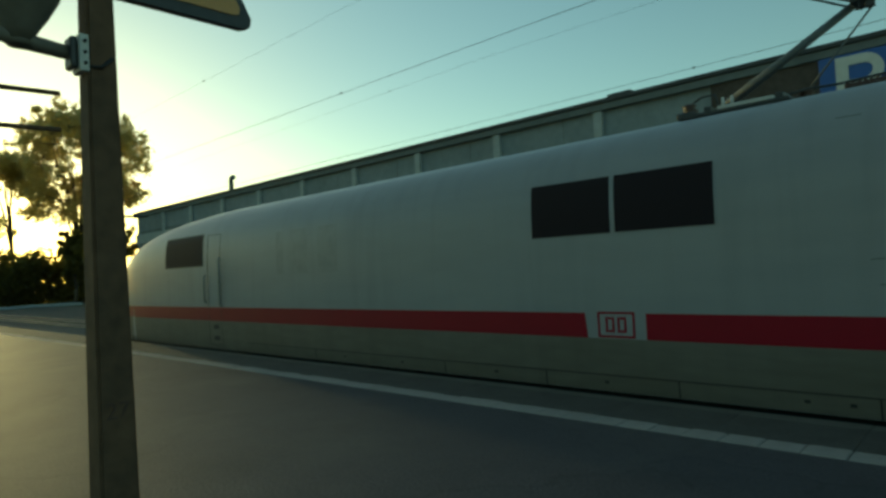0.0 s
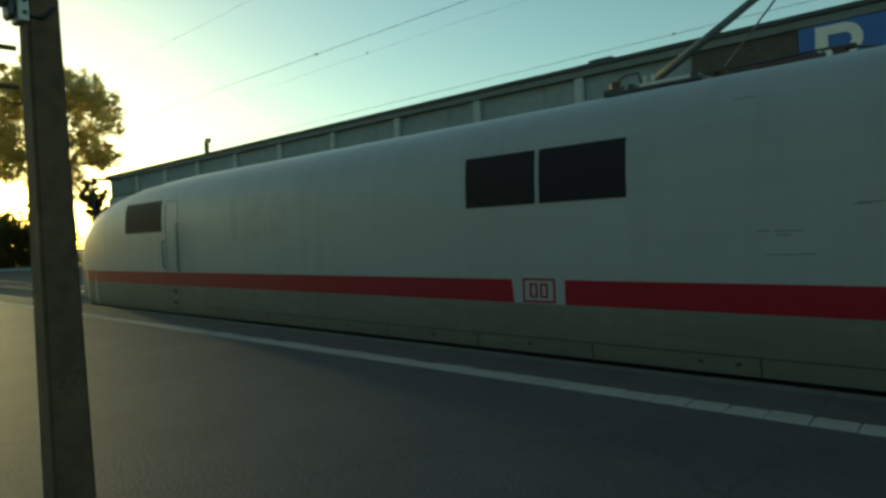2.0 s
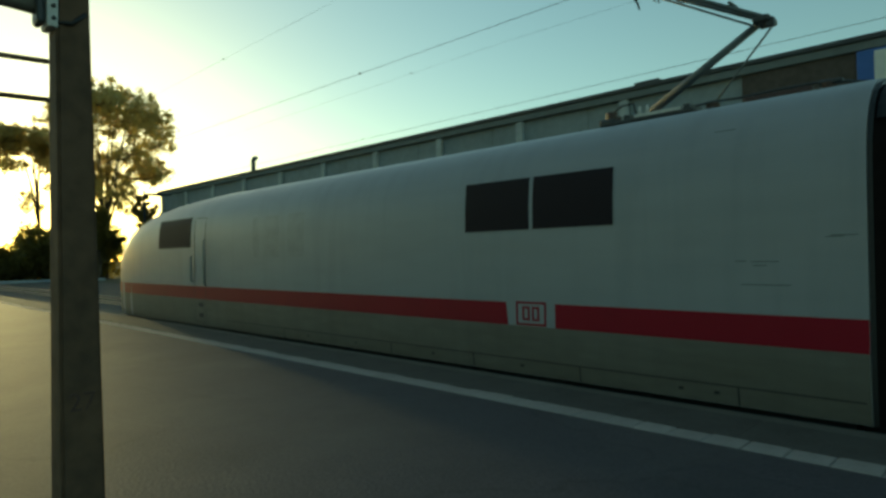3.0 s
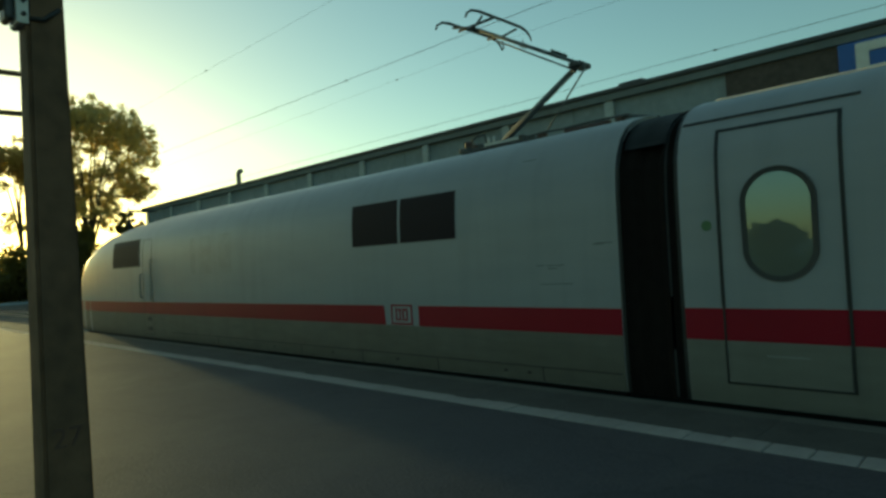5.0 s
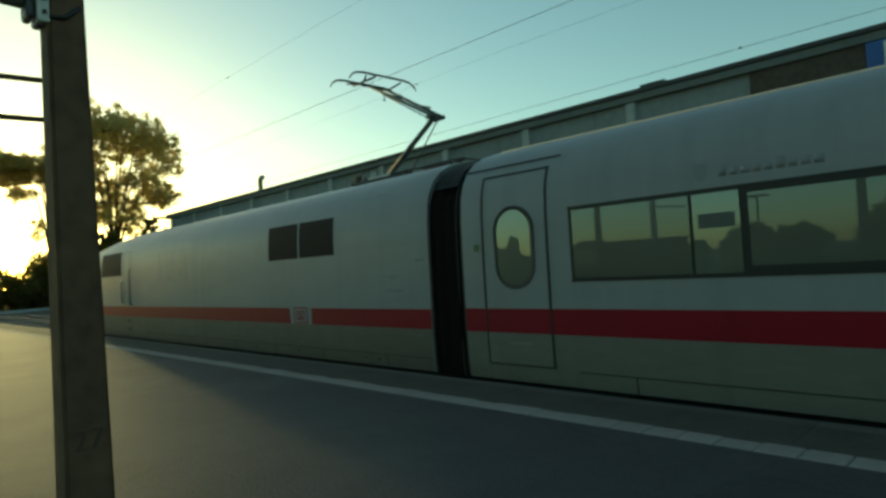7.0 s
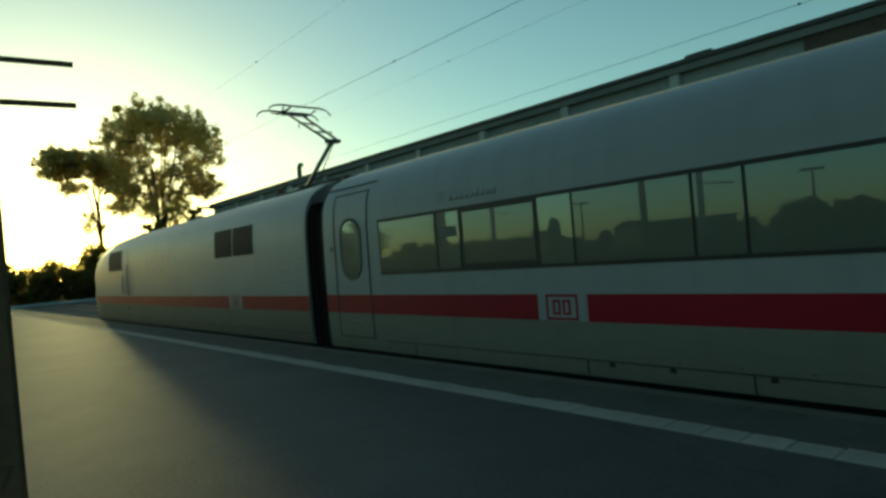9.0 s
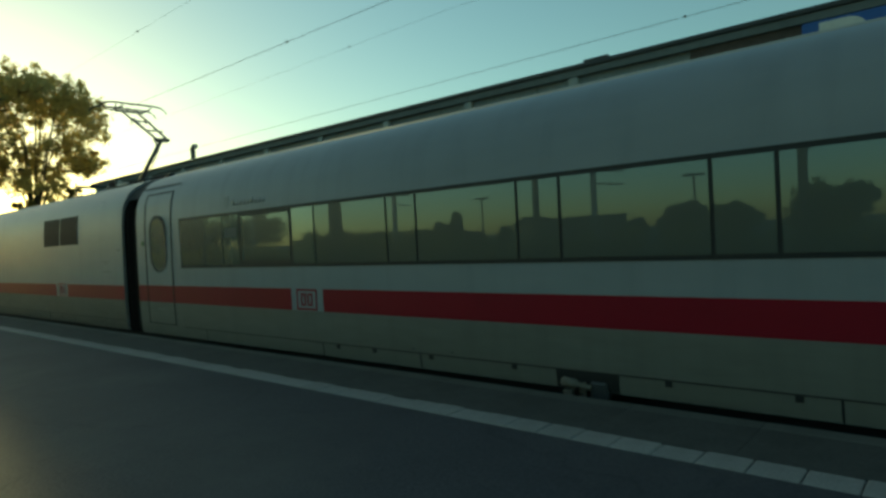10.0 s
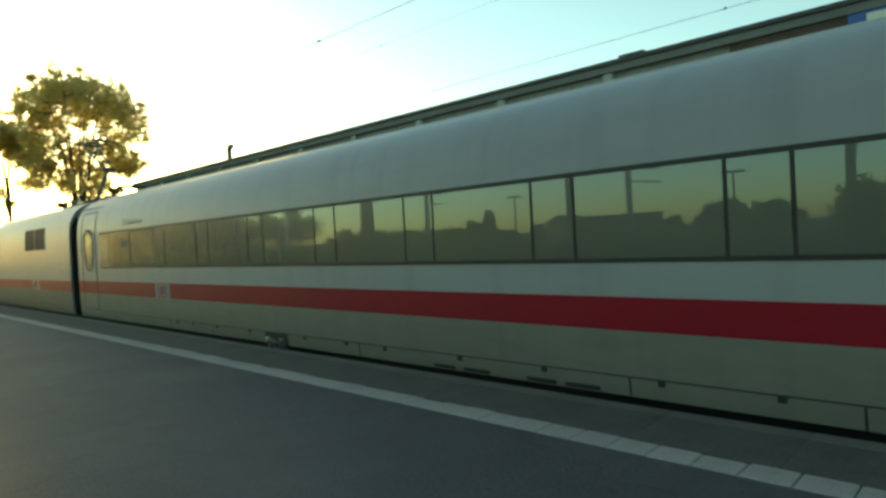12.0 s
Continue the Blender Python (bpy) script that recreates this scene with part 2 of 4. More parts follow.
def inset(z):
    for (z0, i0), (z1, i1) in zip(TAIL, TAIL[1:]):
        if z <= z1:
            return i0 + (i1 - i0) * max(0.0, (z - z0)) / (z1 - z0)
    return HALF


NOSE = [  # along, half width, roof height, lowest height
    (-19.72, 0.30, 0.70, 0.30), (-19.68, 0.60, 0.95, 0.2), (-19.56, 0.88, 1.25, 0.1), (-19.3, 1.10, 1.62, 0.0), (-18.85, 1.28, 2.02, LOW),
    (-18.2, 1.41, 2.38, LOW), (-17.35, 1.485, 2.67, LOW), (-16.4, 1.515, 2.86, LOW), (-15.2, 1.525, 2.99, LOW), (-14.0, HALF, 3.05, LOW), (-12.8, HALF, TOP, LOW)]


def nose_at(u):
    if u >= NOSE[-1][0]:
        return HALF, TOP, LOW
    for a, b in zip(NOSE, NOSE[1:]):
        if u <= b[0]:
            k = max(0.0, (u - a[0]) / (b[0] - a[0]))
            return tuple(a[i] + (b[i] - a[i]) * k for i in (1, 2, 3))


def squash(z, top):
    """The height in the full section that a height in a lowered section comes from."""
    return z if z < 0.3 or top >= TOP else 0.3 + (z - 0.3) * (TOP - 0.3) / max(top - 0.3, 0.05)


def skin_y(u, z):
    w, top, low = nose_at(u)
    return MID - w * (HALF - inset(min(squash(z, top), TOP - 0.001))) / HALF


def hull(us, nosed):
    bm = bmesh.new()
    rings = []
    for u in us:
        w, top, low = nose_at(u) if nosed else (HALF, TOP, LOW)
        near, far = [], []
        for z, i in TAIL:
            zz = z if z < 0.3 else 0.3 + (z - 0.3) * (top - 0.3) / (TOP - 0.3)
            zz = max(zz, low)
            y = w * (HALF - i) / HALF
            near.append((u, MID - y, zz))
            if y > 1e-6:
                far.append((u, MID + y, zz))
        rings.append([bm.verts.new(p) for p in near + far[::-1]])
    n = len(rings[0])
    for r0, r1 in zip(rings, rings[1:]):
        for k in range(n):
            f = bm.faces.new((r0[k], r0[(k + 1) % n], r1[(k + 1) % n], r1[k]))
            f.smooth = True
    for end in (rings[0], rings[-1][::-1]):
        for e in bm.faces.new(end).edges:
            e.smooth = False
    return bm


def patch(u0, u1, z0, z1, out=0.004, thick=0.012, nu=None, nz=None, lean=0.0, flat=None):
    """A thin plate that follows the train's side; flat: at this distance from the side, upright."""
    bm = bmesh.new()
    nz = nz or max(4, int((z1 - z0) / 0.06) + 1)
    nu = nu or max(2, int((u1 - u0) / (0.4 if u0 < -12.5 else 2.5)) + 1)
    grid = []
    for a in range(nu + 1):
        col = []
        for b in range(nz + 1):
            v = b / nz
            u = u0 + (u1 - u0) * a / nu + lean * v
            z = z0 + (z1 - z0) * v
            y = (SIDE + flat) if flat is not None else skin_y(u, z) - out
            col.append((bm.verts.new((u, y, z)), bm.verts.new((u, y + thick, z))))
        grid.append(col)
    for a in range(nu):
        for b in range(nz):
            for k in (0, 1):
                f = bm.faces.new((grid[a][b][k], grid[a + 1][b][k], grid[a + 1][b + 1][k], grid[a][b + 1][k]))
                f.smooth = flat is None
    rim = [grid[a][0] for a in range(nu + 1)] + [grid[nu][b] for b in range(1, nz + 1)] + [grid[a][nz] for a in range(nu - 1, -1, -1)] + [grid[0][b] for b in range(nz - 1, 0, -1)]
    for p, q in zip(rim, rim[1:] + rim[:1]):
        f = bm.faces.new((p[0], q[0], q[1], p[1]))
        for e in f.edges:
            e.smooth = False
    return bm


def frame_patch(u0, u1, z0, z1, w, out=0.006):
    bm = bmesh.new()
    me = bpy.data.meshes.new("tmp")
    for a in ((u0 - w, u1 + w, z1, z1 + w), (u0 - w, u1 + w, z0 - w, z0), (u0 - w, u0, z0, z1), (u1, u1 + w, z0, z1)):
        b2 = patch(*a, out=out, thick=0.02)
        b2.to_mesh(me)
        b2.free()
        bm.from_mesh(me)
    bpy.data.meshes.remove(me)
    return bm


def oval(uc, zc, rw, rh, out, thick, hole=0.0, n=40):
    """A long oval plate on the side, or its rim when a hole is given."""
    bm = bmesh.new()
    s = rh - rw

    def at(k, r):
        a = 2 * math.pi * k / n
        u, z = uc + r * math.cos(a), zc + r * math.sin(a) + (s if math.sin(a) >= 0 else -s)
        return u, z
    outer = [bm.verts.new((at(k, rw)[0], SIDE + 0.006 - out, at(k, rw)[1])) for k in range(n)]
    back = [bm.verts.new((v.co.x, v.co.y + thick, v.co.z)) for v in outer]
    for k in range(n):
        j = (k + 1) % n
        bm.faces.new((outer[k], outer[j], back[j], back[k]))
    if hole:
        inner = [bm.verts.new((at(k, rw - hole)[0], SIDE + 0.006 - out + 0.008, at(k, rw - hole)[1])) for k in range(n)]
        for k in range(n):
            j = (k + 1) % n
            bm.faces.new((outer[k], outer[j], inner[j], inner[k]))
    else:
        bm.faces.new(outer)
    return bm


def badge(u0, z0, w, h, parent):
    """The operator's mark: a plain rounded red outline with two plain bars, not lettered."""
    ob = part("badge_plate", patch(u0, u0 + w, z0, z0 + h, out=0.0035, nz=2), WHITE, parent, "pale plate with a red outlined mark")
    part("badge_outline", frame_patch(u0 + 0.035, u0 + w - 0.035, z0 + 0.035, z0 + h - 0.035, 0.026, out=0.008), RED, ob)
    for k in (0.105, 0.25):
        part("badge_bar", frame_patch(u0 + k + 0.03, u0 + k + 0.085, z0 + 0.095, z0 + h - 0.095, 0.026, out=0.010), RED, ob)
    return ob


# ---------------------------------------------------------------- ground, track, platform
solid("ground", boxed(-1500, 1500, -1500, 1500, -1.6, -1.0), EARTH, "flat earth and grass round the station", "ground", kind="structure")
plat = solid("platform", boxed(-58, 60, -9.0, 5.025, -0.95, -0.004), ASPHALT, "dark patched asphalt platform surface", "platform", kind="structure")
solid("platform_edge_wall", boxed(-58, 60, 5.025, 6.07, -0.95, -0.05), CONCRETE, "concrete wall under the platform edge", "platform edge", kind="structure")
solid("track_bed", boxed(-400, 300, 6.07, 22.0, -1.0, -0.90), BALLAST, "brown gravel track bed", "track bed", kind="structure")
for yc in (MID, MID + 4.4):
    tr = thing("track", "pair of worn steel rails on the gravel bed", "track", kind="structure")
    for s in (-0.755, 0.755):
        bm = boxed(-400, 300, yc + s - 0.036, yc + s + 0.036, -0.78, -0.74, bevel=0.008)
        box(bm, -400, 300, yc + s - 0.01, yc + s + 0.01, -0.88, -0.78)
        box(bm, -400, 300, yc + s - 0.07, yc + s + 0.07, -0.90, -0.88)
        part("rail", bm, RAIL, tr)

# Guessed crossing; its pale slabs stand in for a bright glint on the ground.
crossing = thing("level_crossing", "pale crossing deck beyond the end of the platform, in place of a glint", "crossing", kind="structure")
for k in range(14):
    part("deck_slab", boxed(-91.0, -86.0, -16.0 + 3.0 * k, -13.03 + 3.0 * k, -1.0, -0.735, bevel=0.02), PILLAR, crossing)

# ---------------------------------------------------------------- power car
power_car = thing("power_car", "light grey train power car with a red stripe, at the platform", "train car")
us = [n[0] for n in NOSE] + [-12.0 + 2.0 * k for k in range(6)] + [-0.3, -0.05, 0.075]
part("body", hull(us, True), WHITE, power_car)
part("lower_side", patch(-18.8, 0.072, -0.04, 0.562, out=0.003, nz=5), SKIRT, power_car, "darker, dirt-streaked lower side panelling")
part("stripe", patch(-19.6, -3.775, 0.563, 0.850, lean=-0.03), RED, power_car, "traffic red stripe")
part("stripe", patch(-3.06, 0.073, 0.563, 0.850), RED, power_car, "traffic red stripe")
badge(-3.65, 0.564, 0.47, 0.31, power_car)
gr = part("grille_frame", patch(-4.51, -2.25, 1.735, 2.415, out=0.004), WHITE, power_car, "grey frame round two dark panels")
for a, b in ((-4.485, -3.425), (-3.365, -2.275)):
    part("grille_panel", patch(a, b, 1.755, 2.396, out=0.010), DARKGLASS, gr, "black ventilation panel")
cw = part("cab_window", patch(-15.18, -13.29, 1.775, 2.425, out=0.008), DARKGLASS, power_car, "dark brown cab side window")
part("window_seal", frame_patch(-15.18, -13.29, 1.775, 2.425, 0.03, out=0.006), BLACK, cw)
cd = part("cab_door", frame_patch(-13.05, -12.50, 0.05, 2.40, 0.012, out=0.005), BLACK, power_car, "thin joint round the cab door")
for u, z0, z1 in ((-13.13, 0.95, 1.55), (-12.45, 0.88, 1.91)):
    y = skin_y(u, 1.4) - 0.06
    part("handrail", tubed([(u, y + 0.05, z0), (u, y, z0 + 0.04), (u, y, z1 - 0.04), (u, y + 0.05, z1)], 0.022, 8), STEEL, cd, "steel handrail")
for z in (0.39, 0.15):
    part("step", patch(-12.86, -12.62, z, z + 0.09, out=0.006, nz=1), BLACK, cd)
# windscreen and lamps on the nose
bm = bmesh.new()
rows = []
for k in range(6):
    u = -19.15 + 0.33 * k
    w, top, low = nose_at(u)
    z = 0.3 + 2.45 * (top - 0.3) / 2.9 + 0.05
    rows.append([(bm.verts.new((u - 0.02, MID + w * 0.90 * s / 4, top - 0.02 - 0.28 * (abs(s) / 4) ** 2 * (top - 0.3) + 0.03))) for s in range(-4, 5)])
for r0, r1 in zip(rows, rows[1:]):
    for k in range(8):
        bm.faces.new((r0[k], r0[k + 1], r1[k + 1], r1[k])).smooth = True
part("windscreen", bm, DARKGLASS, power_car, "dark wraparound windscreen")
part("headlight", patch(-19.45, -19.2, 1.06, 1.18, out=0.01, nz=2), PALE, power_car, "small headlight unit")
# panel joints, hatches, stains of the lower side
part("skirt_joint", patch(-11.5, 0.04, 0.14, 0.152, out=0.006, nz=1), BLACK, power_car)
for u in (-9.2, -6.1, -4.4, -2.75, -1.0):
    part("skirt_joint", patch(u, u + 0.014, -0.04, 0.14, out=0.006, nz=2), BLACK, power_car)
for u in (-8.4, -7.0, -5.2, -3.6, -1.58, -1.22):
    part("latch", patch(u, u + 0.05, 0.05, 0.08, out=0.010, nz=1), BLACK, power_car)
for u0, u1, z in ((-1.00, -0.90, 1.34), (-0.86, -0.62, 1.335), (-0.84, -0.72, 1.30), (-0.24, -0.10, 1.55), (-0.20, 0.0, 1.56), (-1.22, -1.02, 2.62), (-0.95, -0.52, 1.12)):
    part("scrape", patch(u0, u1, z, z + 0.010, out=0.003, nz=1, lean=0.02), SCRAPE, power_car, "thin dark scrape in the paint")
for u0, u1 in ((-10.32, -10.08), (-9.85, -9.30), (-9.00, -8.45)):
    part("faded_mark", patch(u0, u1, 1.48, 2.28, out=0.0015, thick=0.004), FADED, power_car, "faint grey patch where a mark was removed")
# pantograph and roof gear
def gear(name, bm, material, parent, label=""):
    bmesh.ops.translate(bm, verts=bm.verts, vec=(0.13, 0.02, -0.055))
    return part(name, bm, material, parent, label)


pan = gear("pantograph_base", boxed(-2.66, -2.06, 7.42, 7.50, 3.16, 3.205, bevel=0.01), PALE, power_car, "pale pantograph base frame")
gear("base_rail", boxed(-2.85, -1.95, 8.33, 8.41, 3.15, 3.20, bevel=0.01), PALE, pan)
gear("base_strip", boxed(-3.10, -1.90, 7.36, 7.56, 3.115, 3.155, bevel=0.01), DARKSTEEL, pan)
for u in (-2.82, -2.05):
    gear("cross_bar", boxed(u, u + 0.08, 7.45, 8.41, 3.17, 3.23, bevel=0.01), DARKSTEEL, pan)
for u in (-2.60, -2.50):
    gear("base_stud", tubed([(u, 7.46, 3.20), (u, 7.46, 3.30)], [0.022, 0.014], 8), PALE, pan)


def insulator(u, y, parent, material, h=0.22, r=0.07):
    pts, rad = [], []
    for k in range(9):
        pts.append((u, y, 3.12 + h * k / 8))
        rad.append(r if k % 2 else r * 0.6)
    gear("insulator", tubed(pts, rad, 12), material, parent)


def lying_insulator(u0, u1, y, z, parent):
    n = 2 * int((u1 - u0) / 0.05)
    gear("insulator", tubed([(u0 + (u1 - u0) * k / n, y, z) for k in range(n + 1)], [0.05 if k % 2 else 0.03 for k in range(n + 1)], 10), RUST, parent)


for u, y in ((-2.78, 7.49), (-2.78, 8.37), (-2.0, 7.49), (-2.0, 8.37)):
    insulator(u, y, pan, RUST, 0.05, 0.05)
for u, y, h in ((-2.98, 7.45, 0.17), (-3.05, 7.70, 0.16), (-1.78, 7.66, 0.10), (-0.62, 7.75, 0.12)):
    insulator(u, y, power_car, RUST, h, 0.085)
lying_insulator(-1.45, -0.75, 7.72, 3.19, power_car)
gear("roof_cable", tubed([(-3.02, 7.5, 3.27), (-2.86, 7.5, 3.36), (-2.70, 7.5, 3.36), (-2.66, 7.5, 3.20)], 0.014, 8), DARKSTEEL, power_car)
gear("roof_cable", tubed([(-1.92, 7.5, 3.19), (-1.78, 7.66, 3.24), (-1.5, 7.72, 3.24), (-1.1, 7.7, 3.25), (-0.62, 7.75, 3.26), (-0.2, 7.8, 3.17)], 0.014, 8), DARKSTEEL, power_car)
gear("roof_hood", boxed(-0.70, -0.48, 7.69, 7.81, 3.215, 3.26, bevel=0.015), DARKSTEEL, power_car)
gear("roof_box", boxed(-3.12, -2.90, 7.36, 8.35, 3.12, 3.20, bevel=0.03), DARKSTEEL, power_car)
lower = gear("lower_arm", tubed([(-2.74, 8.03, 3.33), (-1.32, 7.93, 4.11)], [0.056, 0.042], 12), ARM, power_car, "grey tubular lower arm")
gear("guide_rod", tubed([(-1.80, 7.76, 3.24), (-1.16, 7.87, 4.04)], 0.012, 8), ARM, lower)
gear("knee", box(boxed(-1.37, -1.19, 7.77, 8.09, 4.07, 4.145, bevel=0.02), -1.24, -1.15, 7.81, 7.87, 4.0, 4.11, bevel=0.01), DARKSTEEL, lower)
upper = gear("upper_arm", tube(tubed([(-1.25, 7.80, 4.12), (-2.92, 7.74, 5.06)], 0.027, 10), [(-1.25, 8.06, 4.12), (-2.92, 8.12, 5.06)], 0.027, 10), ARM, power_car,
             "two-legged upper arm")
gear("brace", tubed([(-1.6, 7.74, 4.37), (-1.6, 8.12, 4.37)], 0.02, 8), ARM, upper)
gear("brace", tubed([(-2.3, 7.70, 4.71), (-2.3, 8.16, 4.71)], 0.02, 8), ARM, upper)
gear("thin_rod", tubed([(-1.35, 7.93, 4.06), (-2.7, 7.93, 4.86)], 0.013, 8), ARM, upper)
head = gear("collector_head", tube(tubed([(-2.9, 7.60, 5.04), (-2.9, 8.26, 5.04)], 0.03, 8), [(-2.5, 7.63, 5.09), (-3.2, 7.63, 5.09)], 0.022, 8), DARKSTEEL, power_car)
for u in (-2.62, -3.22):
    pts = [(u, 7.12, 5.01), (u, 7.17, 5.09), (u, 7.27, 5.15), (u, 7.43, 5.175), (u, 8.43, 5.175), (u, 8.59, 5.15), (u, 8.69, 5.09), (u, 8.74, 5.01)]
    gear("contact_strip", tubed(pts, [0.012, 0.016, 0.02, 0.023, 0.023, 0.02, 0.016, 0.012], 8), DARKSTEEL, head)
for s in (-0.42, 0.42):
    gear("head_link", tubed([(-2.62, 7.93 + s, 5.12), (-2.86, 7.93 + s * 0.8, 5.04), (-3.22, 7.93 + s, 5.12)], 0.018, 8), DARKSTEEL, head)
for u, y in ((-2.5, 7.8), (-2.3, 8.05), (-1.3, 7.8)):
    gear("cable_loop", tubed([(u, y, 4.78 if u < -2 else 4.12), (u + 0.03, y, 4.64 if u < -2 else 3.98), (u - 0.05, y, 4.70 if u < -2 else 4.05)], 0.010, 6), DARKSTEEL, upper)

def bogies(car, places):
    for u in places:
        bg = part("bogie", boxed(u - 1.6, u + 1.6, MID - 1.05, MID + 1.05, -0.45, -0.05, bevel=0.04), DARKSTEEL, car, "dark bogie frame")
        for du in (-1.25, 1.25):
            for s in (-0.76, 0.76):
                part("wheel", tubed([(u + du, MID + s - 0.06, -0.28), (u + du, MID + s + 0.06, -0.28)], 0.46, 24), RAIL, bg)


part("underframe", boxed(-18.5, -0.1, SIDE + 0.30, 2 * MID - SIDE - 0.30, -0.42, 0.0), BLACK, power_car)
bogies(power_car, (-15.6, -4.2))
# ---------------------------------------------------------------- gangway
gangway = thing("gangway", "black rubber gangway between two train cars", "gangway")
bm = bmesh.new()
rings = []
for k in range(9):
    u = 0.08 + 0.675 * k / 8
    d = 0.05 + (0.02 if k % 2 else 0.0) + (0.05 if 2 < k < 6 else 0)
    ring = [(u, MID - (HALF - i - d), z - d * (0.3 + 0.7 * (z > 2.5))) for z, i in TAIL[:-1]]
    rings.append([bm.verts.new(p) for p in ring] + [bm.verts.new((u, 2 * MID - y, z)) for _, y, z in ring[::-1]])
for r0, r1 in zip(rings, rings[1:]):
    for k in range(len(r0)):
        bm.faces.new((r0[k], r0[(k + 1) % len(r0)], r1[(k + 1) % len(r0)], r1[k]))
part("bellows", bm, BELLOWS, gangway)
for u in (0.077, 0.718):
    rim = bmesh.new()
    ring = [(MID - (HALF - i - 0.012), z - (0.012 if z > 2.5 else 0)) for z, i in TAIL[:-1]]
    ring = ring + [(2 * MID - y, z) for y, z in ring[::-1]]
    v0, v1 = [[rim.verts.new((w, y, z)) for y, z in ring] for w in (u, u + 0.04)]
    for k in range(len(ring)):
        rim.faces.new((v0[k], v0[(k + 1) % len(ring)], v1[(k + 1) % len(ring)], v1[k]))
    part("end_frame", rim, BLACK, gangway)
for name, u0, u1, lo, deep, material, words in (("hood", 0.13, 0.60, 2.58, 0.035, FLAPGREY, "worn grey hood over the bellows"),
                                                ("seam", 0.60, 0.625, -0.04, 0.045, FLAPGREY, "grey seam down the rubber")):
    hood = bmesh.new()
    line = [(z, i) for z, i in ((k * 0.06, inset(k * 0.06)) for k in range(-1, 51)) if z >= lo] + [(3.03, 0.9), (3.06, 1.1), (3.08, HALF)]
    rows = [[hood.verts.new((u, MID - (HALF - i) + deep, z - deep)) for z, i in line] for u in (u0, (u0 + u1) / 2, u1)]
    for r0, r1 in zip(rows, rows[1:]):
        for k in range(len(line) - 1):
            hood.faces.new((r0[k], r0[k + 1], r1[k + 1], r1[k])).smooth = True
    bmesh.ops.solidify(hood, geom=hood.faces[:], thickness=0.012)
    part(name, hood, material, gangway, words)
part("roof_flap", tubed([(0.16, MID - 0.62, 2.93), (0.16, MID, 3.0), (0.16, MID + 0.62, 2.93)], 0.04, 8), DARKSTEEL, gangway, "grey flap over the bellows")

# Added box that stops low sun from passing under the bellows.
part("coupler_cover", boxed(-0.05, 0.90, MID - 1.25, MID + 1.25, -0.45, -0.06, bevel=0.03), BLACK, gangway, "black box added under the gangway to block sunlight")

# ---------------------------------------------------------------- coach
U0, U1 = 0.76, 26.4
coach = thing("passenger_coach", "light grey passenger coach with a dark window band and red stripe", "train car")
part("body", hull([U0, U0 + 0.1, U0 + 0.4] + [3.0 + 2.3 * k for k in range(10)] + [U1 - 0.1, U1], False), WHITE, coach)
part("lower_side", patch(U0 + 0.003, U1 - 0.003, -0.04, 0.562, out=0.003, nz=5), COACHLOW, coach, "darker, dirt-streaked lower side panelling")
part("stripe", patch(U0 + 0.002, 5.665, 0.563, 0.868), RED, coach, "traffic red stripe")
part("stripe", patch(6.38, U1 - 0.01, 0.563, 0.868), RED, coach, "traffic red stripe")
badge(5.785, 0.564, 0.47, 0.31, coach)
for a, b in ((5.685, 5.725), (6.315, 6.355)):
    part("badge_edge", patch(a, b, 0.564, 0.87, out=0.0035, nz=1), WHITE, coach)


def coach_door(u0, u1, name):
    d = part(name, patch(u0, u1, 0.17, 2.55, out=0.003), WHITE, coach, "closed plug door with an oval window")
    for a in ((u0 - 0.02, u1 + 0.02, 2.55, 2.58), (u0 - 0.02, u0 + 0.012, 0.88, 2.55), (u1 - 0.012, u1 + 0.02, 0.88, 2.55), (u0 - 0.012, u0 + 0.006, 0.17, 0.88),
              (u1 - 0.006, u1 + 0.02, 0.17, 0.88), (u0 - 0.012, u1 + 0.02, 0.155, 0.175)):
        part("door_seal", patch(*a, out=0.010), BLACK, d)
    part("door_foot_panel", patch(u0 + 0.012, u1 - 0.012, 0.178, 0.562, out=0.006), COACHLOW, d, "darker streaked foot of the door")
    part("door_stripe", patch(u0 + 0.02, u1 - 0.02, 0.565, 0.866, out=0.006), RED, d)
    part("window_rim", oval((u0 + u1) / 2 + 0.008, 1.63, 0.315, 0.52, 0.022, 0.03, hole=0.05), FLAPGREY, d, "dark grey rounded window rim")
    part("door_window", oval((u0 + u1) / 2 + 0.008, 1.63, 0.27, 0.475, 0.014, 0.015), CLEARGLASS, d, "oval door window")
    part("rain_strip", patch(u0 - 0.36, u1 + 0.15, 2.685, 2.705, out=0.015, nz=1), BLACK, d)
    part("door_button", oval(u0 - 0.12, 1.66, 0.045, 0.05, 0.012, 0.01), GREEN, d, "small green door button")
    part("step_plate", patch(u0 + 0.35, u0 + 0.70, 0.43, 0.445, out=0.008, nz=1), STEEL, d)


# Added pale bar: the roof's bright rim of light, put into its colour.
part("gutter", tubed([(U0 + 0.15, MID - HALF + 0.78, 3.008), (U1 - 0.15, MID - HALF + 0.78, 3.008)], 0.013, 8), PALE, coach, "pale bar in place of the bright highlight along the roof")
coach_door(1.140, 2.155, "door")
coach_door(24.9, 25.9, "door")
